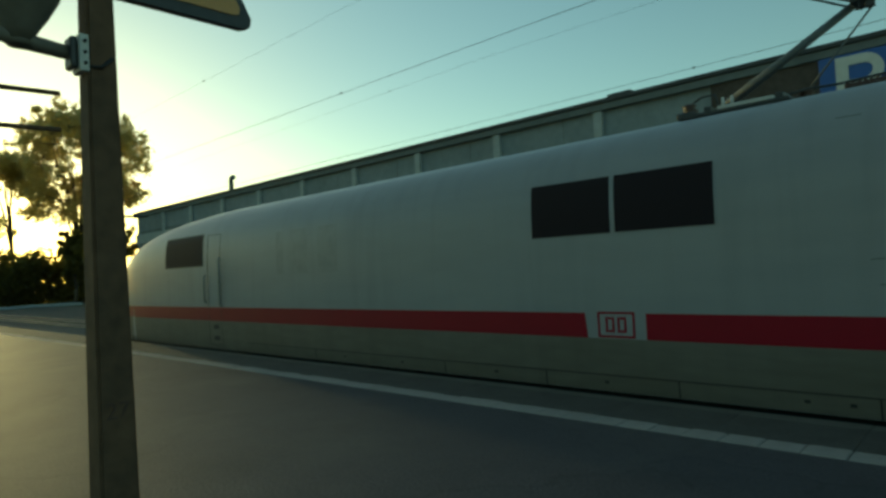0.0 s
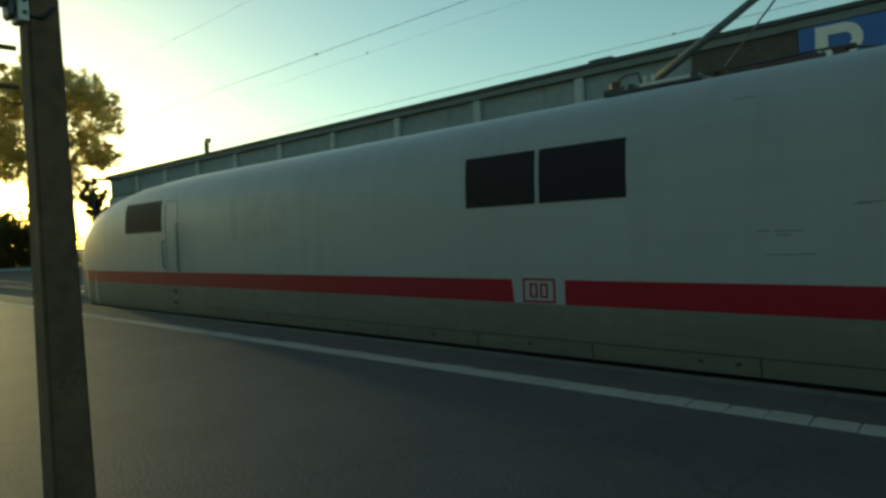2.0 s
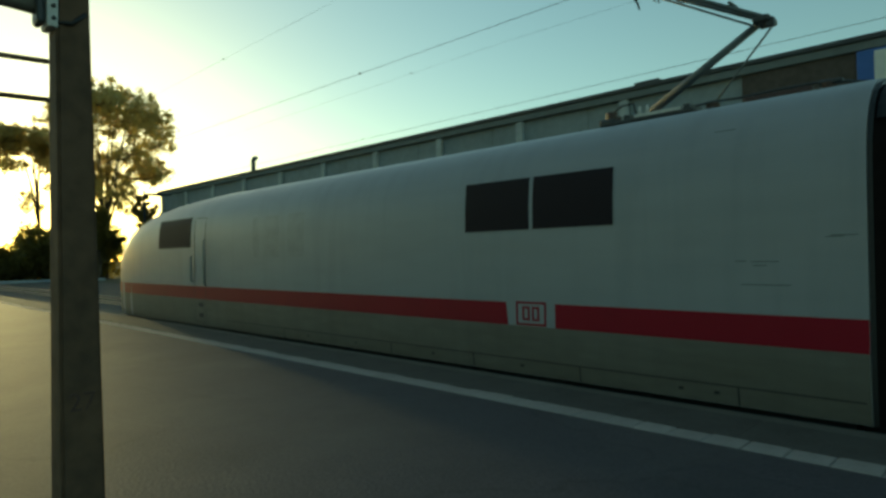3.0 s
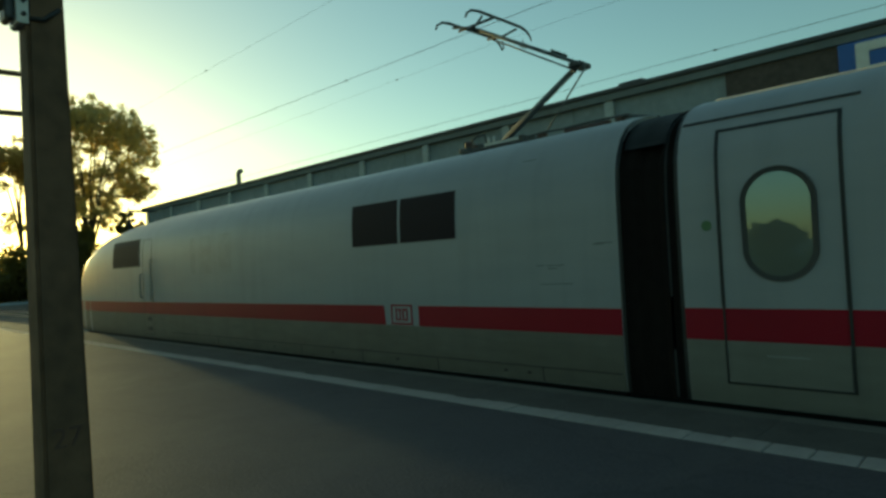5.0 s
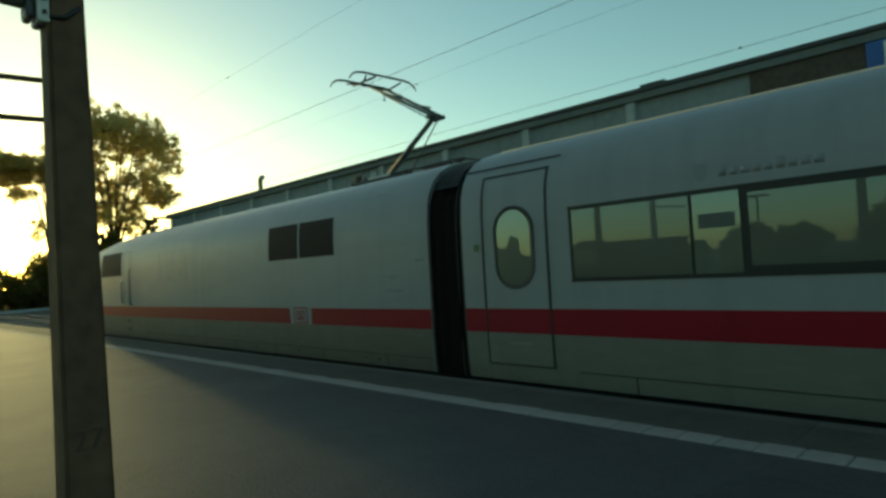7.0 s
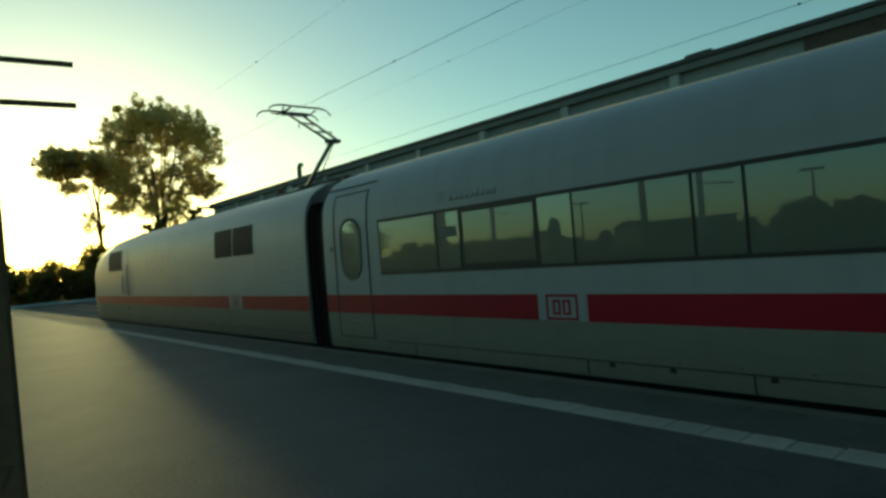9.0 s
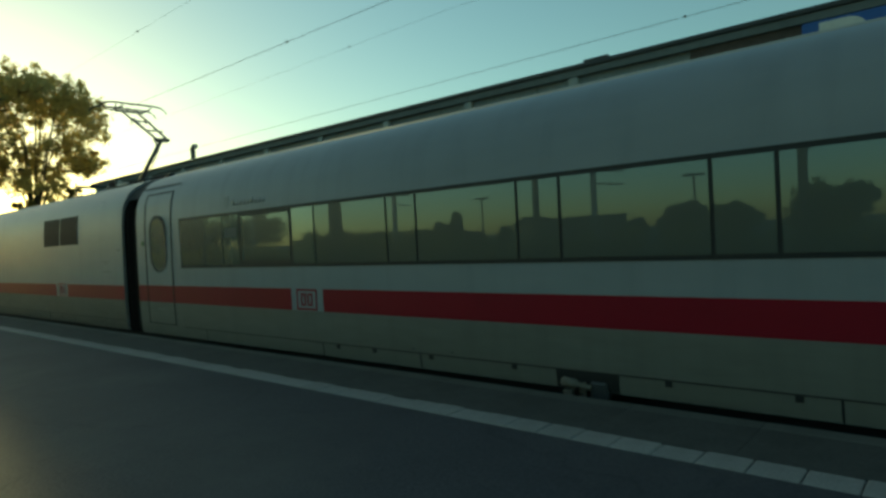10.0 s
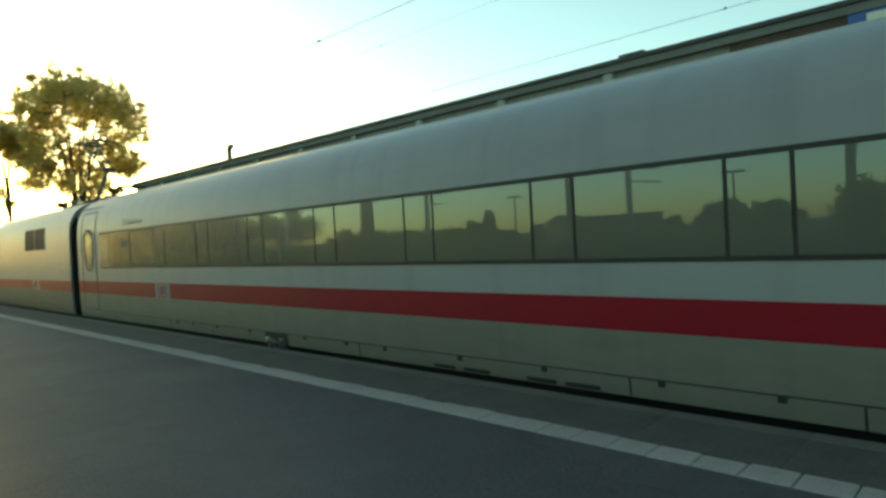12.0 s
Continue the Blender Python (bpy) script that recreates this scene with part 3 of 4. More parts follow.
# the window band: panes between narrow dark joints
joints = [2.515, 3.920, 4.405, 5.765, 6.280]
u = 6.280
while len(joints) < 24:
    u += 1.400 if len(joints) % 2 else 0.489
    joints.append(round(u, 3))
END = joints[-1]
band = part("window_band", patch(2.485, END + 0.03, 1.195, 2.025, out=0.002, flat=-0.004), BLACK, coach, "black frame behind the window panes")
for k, (a, b) in enumerate(zip(joints, joints[1:])):
    wide = 0.06 if k == 2 else 0.018
    low = 0.06 if k == 2 else 0.0
    part("pane", patch(a + wide, b - wide, 1.222 + low, 1.998 - low * 0.6, nz=1, nu=1, flat=-0.010 if k != 2 else -0.006, thick=0.004),
         CLEARGLASS if k in (1, 3) else GLASS, band, "paler narrow pane" if k in (1, 3) else "")
part("notice", patch(3.99, 4.34, 1.66, 1.80, flat=-0.013, thick=0.002, nz=1, nu=1), NOTICE, band, "small grey notice in the pane")
part("window_lip", patch(2.475, END + 0.05, 2.022, 2.045, out=0.018, nz=1), BLACK, coach)
part("window_lip", patch(2.475, END + 0.05, 1.18, 1.20, out=0.010, nz=1), BLACK, coach)
# crest and unreadable name above the windows
bm = bmesh.new()
shield = [(-0.07, 0.09), (0.07, 0.09), (0.07, -0.02), (0.04, -0.075), (0.0, -0.10), (-0.04, -0.075), (-0.07, -0.02)]
back, front = [[bm.verts.new((4.03 + a, skin_y(4.03, 2.21 + b) - d, 2.21 + b)) for a, b in shield] for d in (-0.002, 0.004)]
bm.faces.new(front)
for k in range(7):
    bm.faces.new((front[k], front[(k + 1) % 7], back[(k + 1) % 7], back[k]))
part("crest", bm, NAMEGREY, coach, "small grey shield-shaped crest")
for k in range(9):
    part("name_bar", patch(4.20 + k * 0.103, 4.28 + k * 0.103, 2.145, 2.145 + (0.11 if k in (0, 5) else 0.075), out=0.002, nz=1, nu=1), NAMEGREY, coach, "" if k else "grey bars of an unreadable name")
for k in range(8):
    if k != 4:
        part("number_bar", patch(12.70 + k * 0.07, 12.75 + k * 0.07, 0.26, 0.32, out=0.002, nz=1, nu=1), NUMBERGREY, coach)
# lower side details: long joint, bogie opening, vents, latches
part("skirt_joint", patch(2.5, U1 - 0.5, 0.135, 0.147, out=0.006, nz=1), BLACK, coach)
for u in (3.2, 6.3, 8.1, 12.3, 16.2, 18.0, 21.0, 23.5):
    part("skirt_joint", patch(u, u + 0.018, -0.04, 0.14, out=0.006, nz=2), BLACK, coach)
for u in (6.6, 7.3, 8.25, 9.4, 11.0, 12.0, 12.8, 14.1, 15.25, 16.48, 17.44, 18.6, 20.0, 21.4):
    part("latch", patch(u, u + 0.06, 0.085, 0.14, out=0.014, nz=1), BLACK, coach)
bo = part("bogie_opening", patch(9.92, 10.57, -0.04, 0.14, out=0.006), BLACK, coach, "opening over a bogie part")
part("axle_box", boxed(10.28, 10.46, SIDE - 0.008, SIDE + 0.1, -0.16, 0.06, bevel=0.03), DARKSTEEL, bo)
part("damper", tubed([(10.00, SIDE - 0.012, 0.03), (10.14, SIDE - 0.012, 0.015), (10.15, SIDE - 0.012, 0.014), (10.30, SIDE - 0.012, -0.005)], [0.045, 0.045, 0.025, 0.025], 12), SPEAKERGREY, bo, "grey damper")
coil = [(10.21 + 0.035 * math.cos(0.9 * k), SIDE - 0.01 + 0.02 * math.sin(0.9 * k), -0.15 + 0.0055 * k) for k in range(36)]
part("spring", tubed(coil, 0.008, 6), SPEAKERGREY, bo)
part("bracket", boxed(9.99, 10.09, SIDE - 0.006, SIDE + 0.06, -0.17, -0.05, bevel=0.015), SPEAKERGREY, bo)
for a, b in ((13.70, 14.04), (14.17, 14.55), (15.05, 15.41), (15.52, 15.90)):
    part("vent_slot", patch(a, b, -0.03, 0.012, out=0.008, nz=1), BLACK, coach)
for k in range(3):
    part("socket", oval(7.4 + 0.6 * k, 0.22, 0.035, 0.04, 0.0, 0.02), DARKSTEEL, coach)
part("underframe", boxed(U0 + 0.1, U1 - 0.1, SIDE + 0.30, 2 * MID - SIDE - 0.30, -0.42, 0.0), BLACK, coach)
bogies(coach, (4.4, 22.6))
# ---------------------------------------------------------------- car park building behind the tracks
BY = 31.6
car_park = thing("car_park_building", "long grey car park building with pale pillars and dark fascia", "building")
WEST, SPLIT, EAST = -83.0, -11.0, -3.0
part("wall", boxed(WEST, SPLIT, BY + 0.25, BY + 20, -1.0, 9.9), FACADE, car_park)
for z0, z1 in ((6.2, 7.4), (3.2, 4.4)):
    part("deck", boxed(WEST, SPLIT, BY - 0.1, BY + 0.25, z0, z1), PILLAR, car_park, "pale deck parapet")
# Shade of the gaps above the parapets, put into darker flat strips.
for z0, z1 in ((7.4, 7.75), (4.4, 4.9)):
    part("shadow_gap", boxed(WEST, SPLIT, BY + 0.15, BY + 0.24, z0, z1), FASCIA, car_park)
part("roof", boxed(WEST - 0.3, EAST, BY - 0.10, BY + 20.3, 9.62, 10.0, bevel=0.03), FASCIA, car_park, "grey flat roof edge")
part("roof_edge", boxed(WEST - 0.4, EAST + 0.1, BY - 0.2, BY + 20.4, 10.0, 10.24, bevel=0.03), DARKSTEEL, car_park)
for k in range(10):
    x = -17.2 - 7.22 * k
    part("pillar", boxed(x - 0.27, x + 0.27, BY - 0.02, BY + 0.24, 4.4, 9.618, bevel=0.03), PILLAR, car_park)
part("end_wall", boxed(SPLIT, EAST, BY + 0.05, BY + 20, -1.0, 9.618), BROWN, car_park, "brown end wall")
part("roof_hatch", boxed(-16.6, -15.2, BY + 0.1, BY + 1.2, 10.24, 10.46, bevel=0.04), DARKSTEEL, car_park)
part("flue", tubed([(-61.3, BY + 1.6, 9.9), (-61.3, BY + 1.6, 11.4), (-61.2, BY + 1.55, 11.75), (-60.8, BY + 1.45, 11.9), (-60.2, BY + 1.3, 11.85)], 0.25, 14), FASCIA, car_park, "bent metal flue")
for k in range(24):
    x = -14.8 - 7.22 * (k // 2) - 2.41 * (k % 2) - 2.4
    part("panel_joint", boxed(x, x + 0.05, BY + 0.235, BY + 0.28, 7.75, 9.6), FASCIA, car_park)
park_sign = thing("parking_sign", "blue parking sign with a white letter on the wall", "sign")
part("panel", boxed(-6.3, -2.9, BY - 0.10, BY + 0.045, 6.4, 9.60, bevel=0.03), SIGNBLUE, park_sign)
bm = bmesh.new()
LX, LZ, LS = -5.66, 7.12, 0.86
box(bm, LX, LX + 0.55 * LS, BY - 0.15, BY - 0.105, LZ, LZ + 2.75 * LS)
outer, inner = [], []
for k in range(17):
    a = math.pi / 2 - math.pi * k / 16
    outer.append((LX + LS * (1.2 + 0.82 * math.cos(a)), LZ + LS * (1.93 + 0.82 * math.sin(a))))
    inner.append((LX + LS * (1.2 + 0.36 * math.cos(a)), LZ + LS * (1.93 + 0.36 * math.sin(a))))
outer = [(LX + 0.55 * LS, LZ + 2.75 * LS)] + outer + [(LX + 0.55 * LS, LZ + 1.11 * LS)]
inner = [(LX + 0.55 * LS, LZ + 2.29 * LS)] + inner + [(LX + 0.55 * LS, LZ + 1.57 * LS)]
vo = [[bm.verts.new((x, y, z)) for x, z in outer] for y in (BY - 0.15, BY - 0.105)]
vi = [[bm.verts.new((x, y, z)) for x, z in inner] for y in (BY - 0.15, BY - 0.105)]
for k in range(len(outer) - 1):
    bm.faces.new((vo[0][k], vo[0][k + 1], vi[0][k + 1], vi[0][k]))
    bm.faces.new((vo[0][k], vo[0][k + 1], vo[1][k + 1], vo[1][k]))
    bm.faces.new((vi[0][k], vi[0][k + 1], vi[1][k + 1], vi[1][k]))
part("letter", bm, SIGNWHITE, park_sign, "white capital letter P")


# ---------------------------------------------------------------- overhead wires
def wire(label, y, z, r, x0=-150.0, x1=40.0, sag=0.0, clamps=()):
    w = thing("overhead_wire", label, "wire")
    pts = []
    for k in range(39):
        x = x0 + (x1 - x0) * k / 38
        pts.append((x, y, z - sag * math.sin(math.pi * ((x + 10) / 60.0 % 1.0))))
    part("strand", tubed(pts, r, 6), WIRE, w)
    for c in clamps:
        zc = z - sag * math.sin(math.pi * ((c + 10) / 60.0 % 1.0))
        part("clamp", boxed(c - 0.02, c + 0.02, y - 0.015, y + 0.015, zc - 0.012, zc + 0.02), WIRE, w)


wire("thin contact wire over the train's track", MID, 5.10, 0.0042, clamps=(-10.05,))
wire("thin carrying wire high above the train's track", MID, 6.80, 0.002, sag=0.1, clamps=(-15.9,))
wire("thin contact wire over the far track", 12.4, 5.10, 0.0045, clamps=(-4.6,))
wire("thin carrying wire above the far track", 12.4, 6.70, 0.0022, sag=0.2, clamps=(-13.4,))


for x in (-149.9, 39.9):
    m = thing("catenary_mast", "grey steel overhead line mast with cantilever arms", "mast", group="overhead line masts")
    part("pole", boxed(x - 0.14, x + 0.14, 15.0, 15.28, -1.0, 8.0, bevel=0.02), STEEL, m)
    for z in (5.10, 6.75):
        part("arm", tubed([(x, 15.0, z), (x, MID - 0.2, z)], 0.06, 8), STEEL, m)


# ---------------------------------------------------------------- platform furniture
def post(x, y, w, h, name, label, top=0.75):
    p = thing(name, label, "post")
    bm = bmesh.new()
    lo, hi = w * 0.5, w * 0.5 * top
    v = [[bm.verts.new((x + a * s, y + b * s, z)) for a, b in ((-1, -1), (1, -1), (1, 1), (-1, 1))] for z, s in ((-0.004, lo), (h, hi))]
    for k in range(4):
        bm.faces.new((v[0][k], v[0][(k + 1) % 4], v[1][(k + 1) % 4], v[1][k]))
    bm.faces.new(v[0][::-1])
    bm.faces.new(v[1])
    bmesh.ops.bevel(bm, geom=list(bm.edges), offset=0.012, segments=2, affect="EDGES")
    part("shaft", bm, POST, p)
    part("foot", boxed(x - w * 0.62, x + w * 0.62, y - w * 0.62, y + w * 0.62, -0.004, 0.03, bevel=0.008), POST, p)
    return p


PX, PY = -2.79, 0.935
lamp_post = post(PX, PY, 0.160, 4.6, "platform_post", "weathered grey-brown square steel post on the platform", top=0.46)
# faint stencilled number
digits = bpy.data.curves.new("number", "FONT")
digits.body, digits.size, digits.extrude, digits.align_x = "27", 0.095, 0.002, "CENTER"
draft = new("draft", digits)
number_mesh = bpy.data.meshes.new_from_object(draft)
bpy.data.objects.remove(draft)
number_mesh.materials.clear()
number_mesh.materials.append(RUST)
number = tagged(new("number", number_mesh), "dark stencilled number")
number.parent = lamp_post
number.matrix_basis = pose(PX + 0.0715, PY, 0.94, 90, 0, 90)
part("cable", tubed([(PX + 0.055, PY - 0.05, 2.37), (PX + 0.07, PY - 0.01, 2.37), (PX + 0.055, PY + 0.04, 2.42)], 0.008, 6), BLACK, lamp_post)
speaker = thing("loudspeaker", "round grey platform loudspeaker on a bracket of the post", "loudspeaker")
SX, SY, SZ = PX - 0.03, PY - 0.27, 2.66
pts, rad = [], []
for z, r in ((-0.215, 0.02), (-0.21, 0.045), (-0.17, 0.062), (-0.11, 0.10), (-0.03, 0.142), (0.06, 0.160), (0.14, 0.158), (0.21, 0.135), (0.26, 0.09), (0.285, 0.02)):
    pts.append((SX, SY, SZ + z))
    rad.append(r)
part("horn", tubed(pts, rad, 28), SPEAKERGREY, speaker)
part("bracket", tube(tubed([(SX, SY - 0.07, 2.465), (SX, SY + 0.02, 2.452), (PX, PY - 0.08, 2.425)], [0.030, 0.034, 0.028], 10), [(SX, SY, 2.47), (SX, SY, 2.43)], 0.045, 12), SPEAKERGREY, speaker)
part("clamp_jaw", boxed(PX - 0.04, PX + 0.05, PY - 0.115, PY - 0.088, 2.36, 2.49, bevel=0.012), DARKSTEEL, speaker)
part("clamp", box(boxed(PX - 0.05, PX + 0.035, PY - 0.085, PY - 0.056, 2.35, 2.50, bevel=0.01), PX - 0.03, PX + 0.06, PY - 0.086, PY - 0.05, 2.35, 2.50, bevel=0.004), PALE, speaker, "pale bolted clamp")
for z in (2.38, 2.425, 2.47):
    part("bolt", tubed([(PX + 0.058, PY - 0.066, z), (PX + 0.068, PY - 0.066, z)], 0.008, 6), BLACK, speaker)
info_board = thing("platform_sign", "amber-faced platform sign in a dark frame on the post", "sign")


def slant_plate(x0, x1, y0, y1, z0, z1, lean, rim):
    """A thin upright plate whose far end leans back, with that lower corner rounded."""
    bm = bmesh.new()
    pts = [(y0, z0), (y1 - rim, z0), (y1 - rim * 0.35, z0 + rim * 0.25), (y1 - rim * 0.2, z0 + rim), (y1 - lean, z1), (y0, z1)]
    a, b = [[bm.verts.new((x, y, z)) for y, z in pts] for x in (x0, x1)]
    bm.faces.new(a)
    bm.faces.new(b[::-1])
    for k in range(len(pts)):
        bm.faces.new((a[k], a[(k + 1) % len(pts)], b[(k + 1) % len(pts)], b[k]))
    return bm


part("case", slant_plate(-3.385, -3.33, PY + 0.06, 1.995, 2.955, 3.65, 0.34, 0.07), DARKSTEEL, info_board)
part("face", slant_plate(-3.329, -3.322, PY + 0.10, 1.915, 3.02, 3.60, 0.30, 0.05), BOARDFACE, info_board, "amber face")
for k in range(7):
    part("writing_bar", boxed(-3.321, -3.318, 1.10 + 0.09 * k, 1.165 + 0.09 * k, 3.10, 3.10 + (0.05 if k % 3 else 0.075)), RUST, info_board, "" if k else "reddish bars of unreadable writing")
part("hanger", boxed(-3.38, -2.75, PY - 0.03, PY + 0.07, 3.2, 3.4, bevel=0.01), DARKSTEEL, info_board)
mast = post(-7.55, 0.885, 0.12, 4.6, "platform_post", "slim dark platform post with two arms")
for z in (3.53, 3.14):
    part("arm", tubed([(-7.55, 0.90, z), (-7.42, 2.10, z)], 0.028, 8), POST, mast)
pillar = post(-13.9, 0.82, 0.30, 4.2, "platform_post", "broad dark platform post")
box_sign = thing("sign_box", "small grey sign box on a platform post", "sign")
part("case", boxed(-13.78, -13.72, 0.93, 1.28, 3.45, 3.75, bevel=0.02), STEEL, box_sign)
part("arm", boxed(-13.95, -13.78, 0.9, 1.0, 3.55, 3.62), POST, box_sign)
small_sign = thing("sign_box", "small dark hanging sign over the platform", "sign")
part("case", boxed(-20.1, -20.0, 1.35, 1.85, 2.55, 2.85, bevel=0.02), DARKSTEEL, small_sign)
part("pole", tubed([(-20.05, 1.3, 0), (-20.05, 1.3, 3.0)], 0.05, 8), POST, small_sign)
part("arm", boxed(-20.08, -20.02, 1.3, 1.9, 2.86, 2.92), POST, small_sign)
shelter = thing("platform_shelter", "small glazed platform shelter with a flat roof", "shelter")
part("roof", boxed(-38.5, -34.6, 0.4, 2.4, 2.55, 2.70, bevel=0.03), DARKSTEEL, shelter)
for x in (-38.3, -34.8):
    for y in (0.5, 2.25):
        part("leg", boxed(x - 0.05, x + 0.05, y - 0.05, y + 0.05, -0.004, 2.55), DARKSTEEL, shelter)
part("pane", boxed(-38.3, -34.8, 0.5, 0.52, 0.3, 2.2), CLEARGLASS, shelter)
part("bench", boxed(-37.6, -35.4, 0.7, 1.1, 0.40, 0.45, bevel=0.01), STEEL, shelter)
for x in (-37.4, -35.6):
    part("bench_leg", boxed(x - 0.03, x + 0.03, 0.75, 1.05, -0.004, 0.40), STEEL, shelter)


# ---------------------------------------------------------------- trees
def leaves(clumps, size, per, seed, squash=1.0):
    """Many small leaf blades in uneven clumps."""
    rng = np.random.default_rng(seed)
    cents = []
    for c, r in clumps:
        d = rng.normal(size=(per, 3))
        d /= np.linalg.norm(d, axis=1)[:, None]
        rr = r * rng.random(per) ** 0.45
        cents.append(np.array(c) + d * rr[:, None] * np.array((1, 1, squash)))
    c = np.concatenate(cents)
    n = len(c)
    a = rng.normal(size=(n, 3))
    a /= np.linalg.norm(a, axis=1)[:, None]
    b = np.cross(a, rng.normal(size=(n, 3)))
    b /= np.linalg.norm(b, axis=1)[:, None]
    s = size * (0.6 + 0.8 * rng.random(n))[:, None]
    v = np.stack([c - a * s, c + b * s * 0.5, c + a * s, c - b * s * 0.5], 1).reshape(-1, 3)
    f = np.arange(4 * n).reshape(-1, 4)
    return v, f


def tree(label, base, height, spread, seed, leaf=LEAF, size=0.22, per=130, limbs=11, fork=0.22, levels=3, clump=1.0, droop=True):
    rng = random.Random(seed)
    ob = thing("tree", label, "tree")
    bm = bmesh.new()
    clumps = []
    base = Vector(base)
    top = base + Vector((rng.uniform(-.3, .3), rng.uniform(-.3, .3), height * fork))
    tube(bm, [base, (base + top) / 2 + Vector((0.1, 0, 0)), top], [height * 0.024, height * 0.02, height * 0.017], 10)
    for k in range(limbs):
        a = 2.39996 * k + rng.uniform(-0.3, 0.3)
        reach = rng.uniform(0.02, 1.0) ** 0.5
        rise = height * (0.985 - 0.44 * reach ** 2.4) * rng.uniform(0.88, 1.0)
        if droop and k % 8 == 4:
            reach, rise = rng.uniform(0.6, 0.95), height * rng.uniform(0.36, 0.52)
        tip = base + Vector((math.cos(a) * spread * reach, math.sin(a) * spread * reach, rise))
        st = base + (top - base) * rng.uniform(0.45, 1.0)
        out = Vector((math.cos(a), math.sin(a), 0)) * spread * reach
        mid = st + out * 0.42 + Vector((0, 0, (tip.z - st.z) * 0.62))
        pts = [st, st.lerp(mid, 0.5) - out * 0.07, mid, mid.lerp(tip, 0.55), tip]
        r = height * 0.0075
        tube(bm, pts, [r, r * 0.8, r * 0.55, r * 0.35, r * 0.12], 7)
        for j in range(levels * 4):
            f = rng.uniform(0.25, 1.0)
            p = pts[2].lerp(pts[4], (f - 0.35) / 0.65) if f > 0.35 else pts[1].lerp(pts[2], f / 0.35)
            d = Vector((rng.gauss(0, 1), rng.gauss(0, 1), rng.gauss(0.15, 0.7))).normalized() * spread * rng.uniform(0.10, 0.24)
            q = p + d
            tube(bm, [p, p.lerp(q, 0.5) + Vector((0, 0, 0.12)), q], [r * 0.3, r * 0.2, r * 0.06], 5)
            clumps.append((tuple(q), spread * clump * rng.uniform(0.08, 0.17)))
        clumps.append((tuple(tip), spread * clump * 0.14))
    part("trunk", bm, BARK, ob)
    v, f = leaves(clumps, size, per, seed)
    me = bpy.data.meshes.new("crown")
    me.from_pydata(v.tolist(), [], f.tolist())
    me.materials.append(leaf)
    cr = new("crown", me)
    cr.parent = ob
    return ob


def away(az, dist, z=-1.0):
    """The place at a bearing from +Y towards -X."""
    return (-math.sin(radians(az)) * dist, math.cos(radians(az)) * dist, z)


def lobed_tree(label, base, fork, stems, lobes, seed, thick, size=0.2, per=60):
    """A tree whose stems fan out into lobes of leaf clumps. A lobe: its middle, half sizes, clumps, how open its underside is."""
    rng = random.Random(seed)
    ob = thing("tree", label, "tree")
    bm = bmesh.new()
    base = Vector(base)
    top = base + Vector((0.2, 0.1, fork))
    tube(bm, [base, base.lerp(top, 0.5) + Vector((0.15, 0.1, 0)), top], [thick, thick * 0.8, thick * 0.7], 10)
    main = lobes[0]
    lines = []
    for k in range(stems):
        a = 2.39996 * k + rng.uniform(-0.3, 0.3)
        reach = math.sqrt((k + 0.5) / stems) * 0.78
        tip = Vector(main[0]) + Vector((math.cos(a) * main[1][0] * reach, math.sin(a) * main[1][1] * reach, main[1][2] * (0.85 - 0.75 * reach ** 2)))
        st = base.lerp(top, rng.uniform(0.6, 1.0))
        span = tip - st
        side = Vector((span.x, span.y, 0))
        pts = [st, st + span * 0.3 - side * 0.09, st + span * 0.6 - side * 0.06, tip]
        r = thick * rng.uniform(0.3, 0.45)
        tube(bm, pts, [r, r * 0.7, r * 0.45, r * 0.12], 7)
        lines += [pts[m].lerp(pts[m + 1], f / 5) for m in (1, 2) for f in range(5)]
    clumps = []
    for mid, half, count, open_below in lobes:
        for k in range(count):
            d = Vector((rng.gauss(0, 1), rng.gauss(0, 1), rng.gauss(0, 1))).normalized()
            if d.z < 0.05 and rng.random() < open_below:
                continue
            f = rng.uniform(0.35, 1.0) ** 0.6 * (1 + 0.10 * noise.noise(d * 2.3 + Vector((seed, 0, 0))))
            c = Vector(mid) + Vector((d.x * half[0], d.y * half[1], d.z * half[2])) * f
            near = min(lines, key=lambda p: (p - c).length + max(0.0, p.z - c.z))
            bend = near.lerp(c, 0.5) + Vector((0, 0, -0.1 * (c - near).length))
            tube(bm, [near, bend, c], [thick * 0.13, thick * 0.08, thick * 0.02], 5)
            clumps.append((tuple(c), rng.uniform(0.7, 1.5)))
            for m in range(2):
                q = c + Vector((rng.gauss(0, 1), rng.gauss(0, 1), rng.gauss(0.3, 0.7))).normalized() * rng.uniform(0.7, 1.3)
                tube(bm, [c, q], [thick * 0.03, thick * 0.01], 4)
                clumps.append((tuple(q), rng.uniform(0.35, 0.75)))
    part("trunk", bm, BARK, ob)
    v, f = leaves(clumps, size, per, seed)
    me = bpy.data.meshes.new("crown")
    me.from_pydata(v.tolist(), [], f.tolist())
    me.materials.append(LEAF)
    cr = new("crown", me)
    cr.parent = ob
    return ob


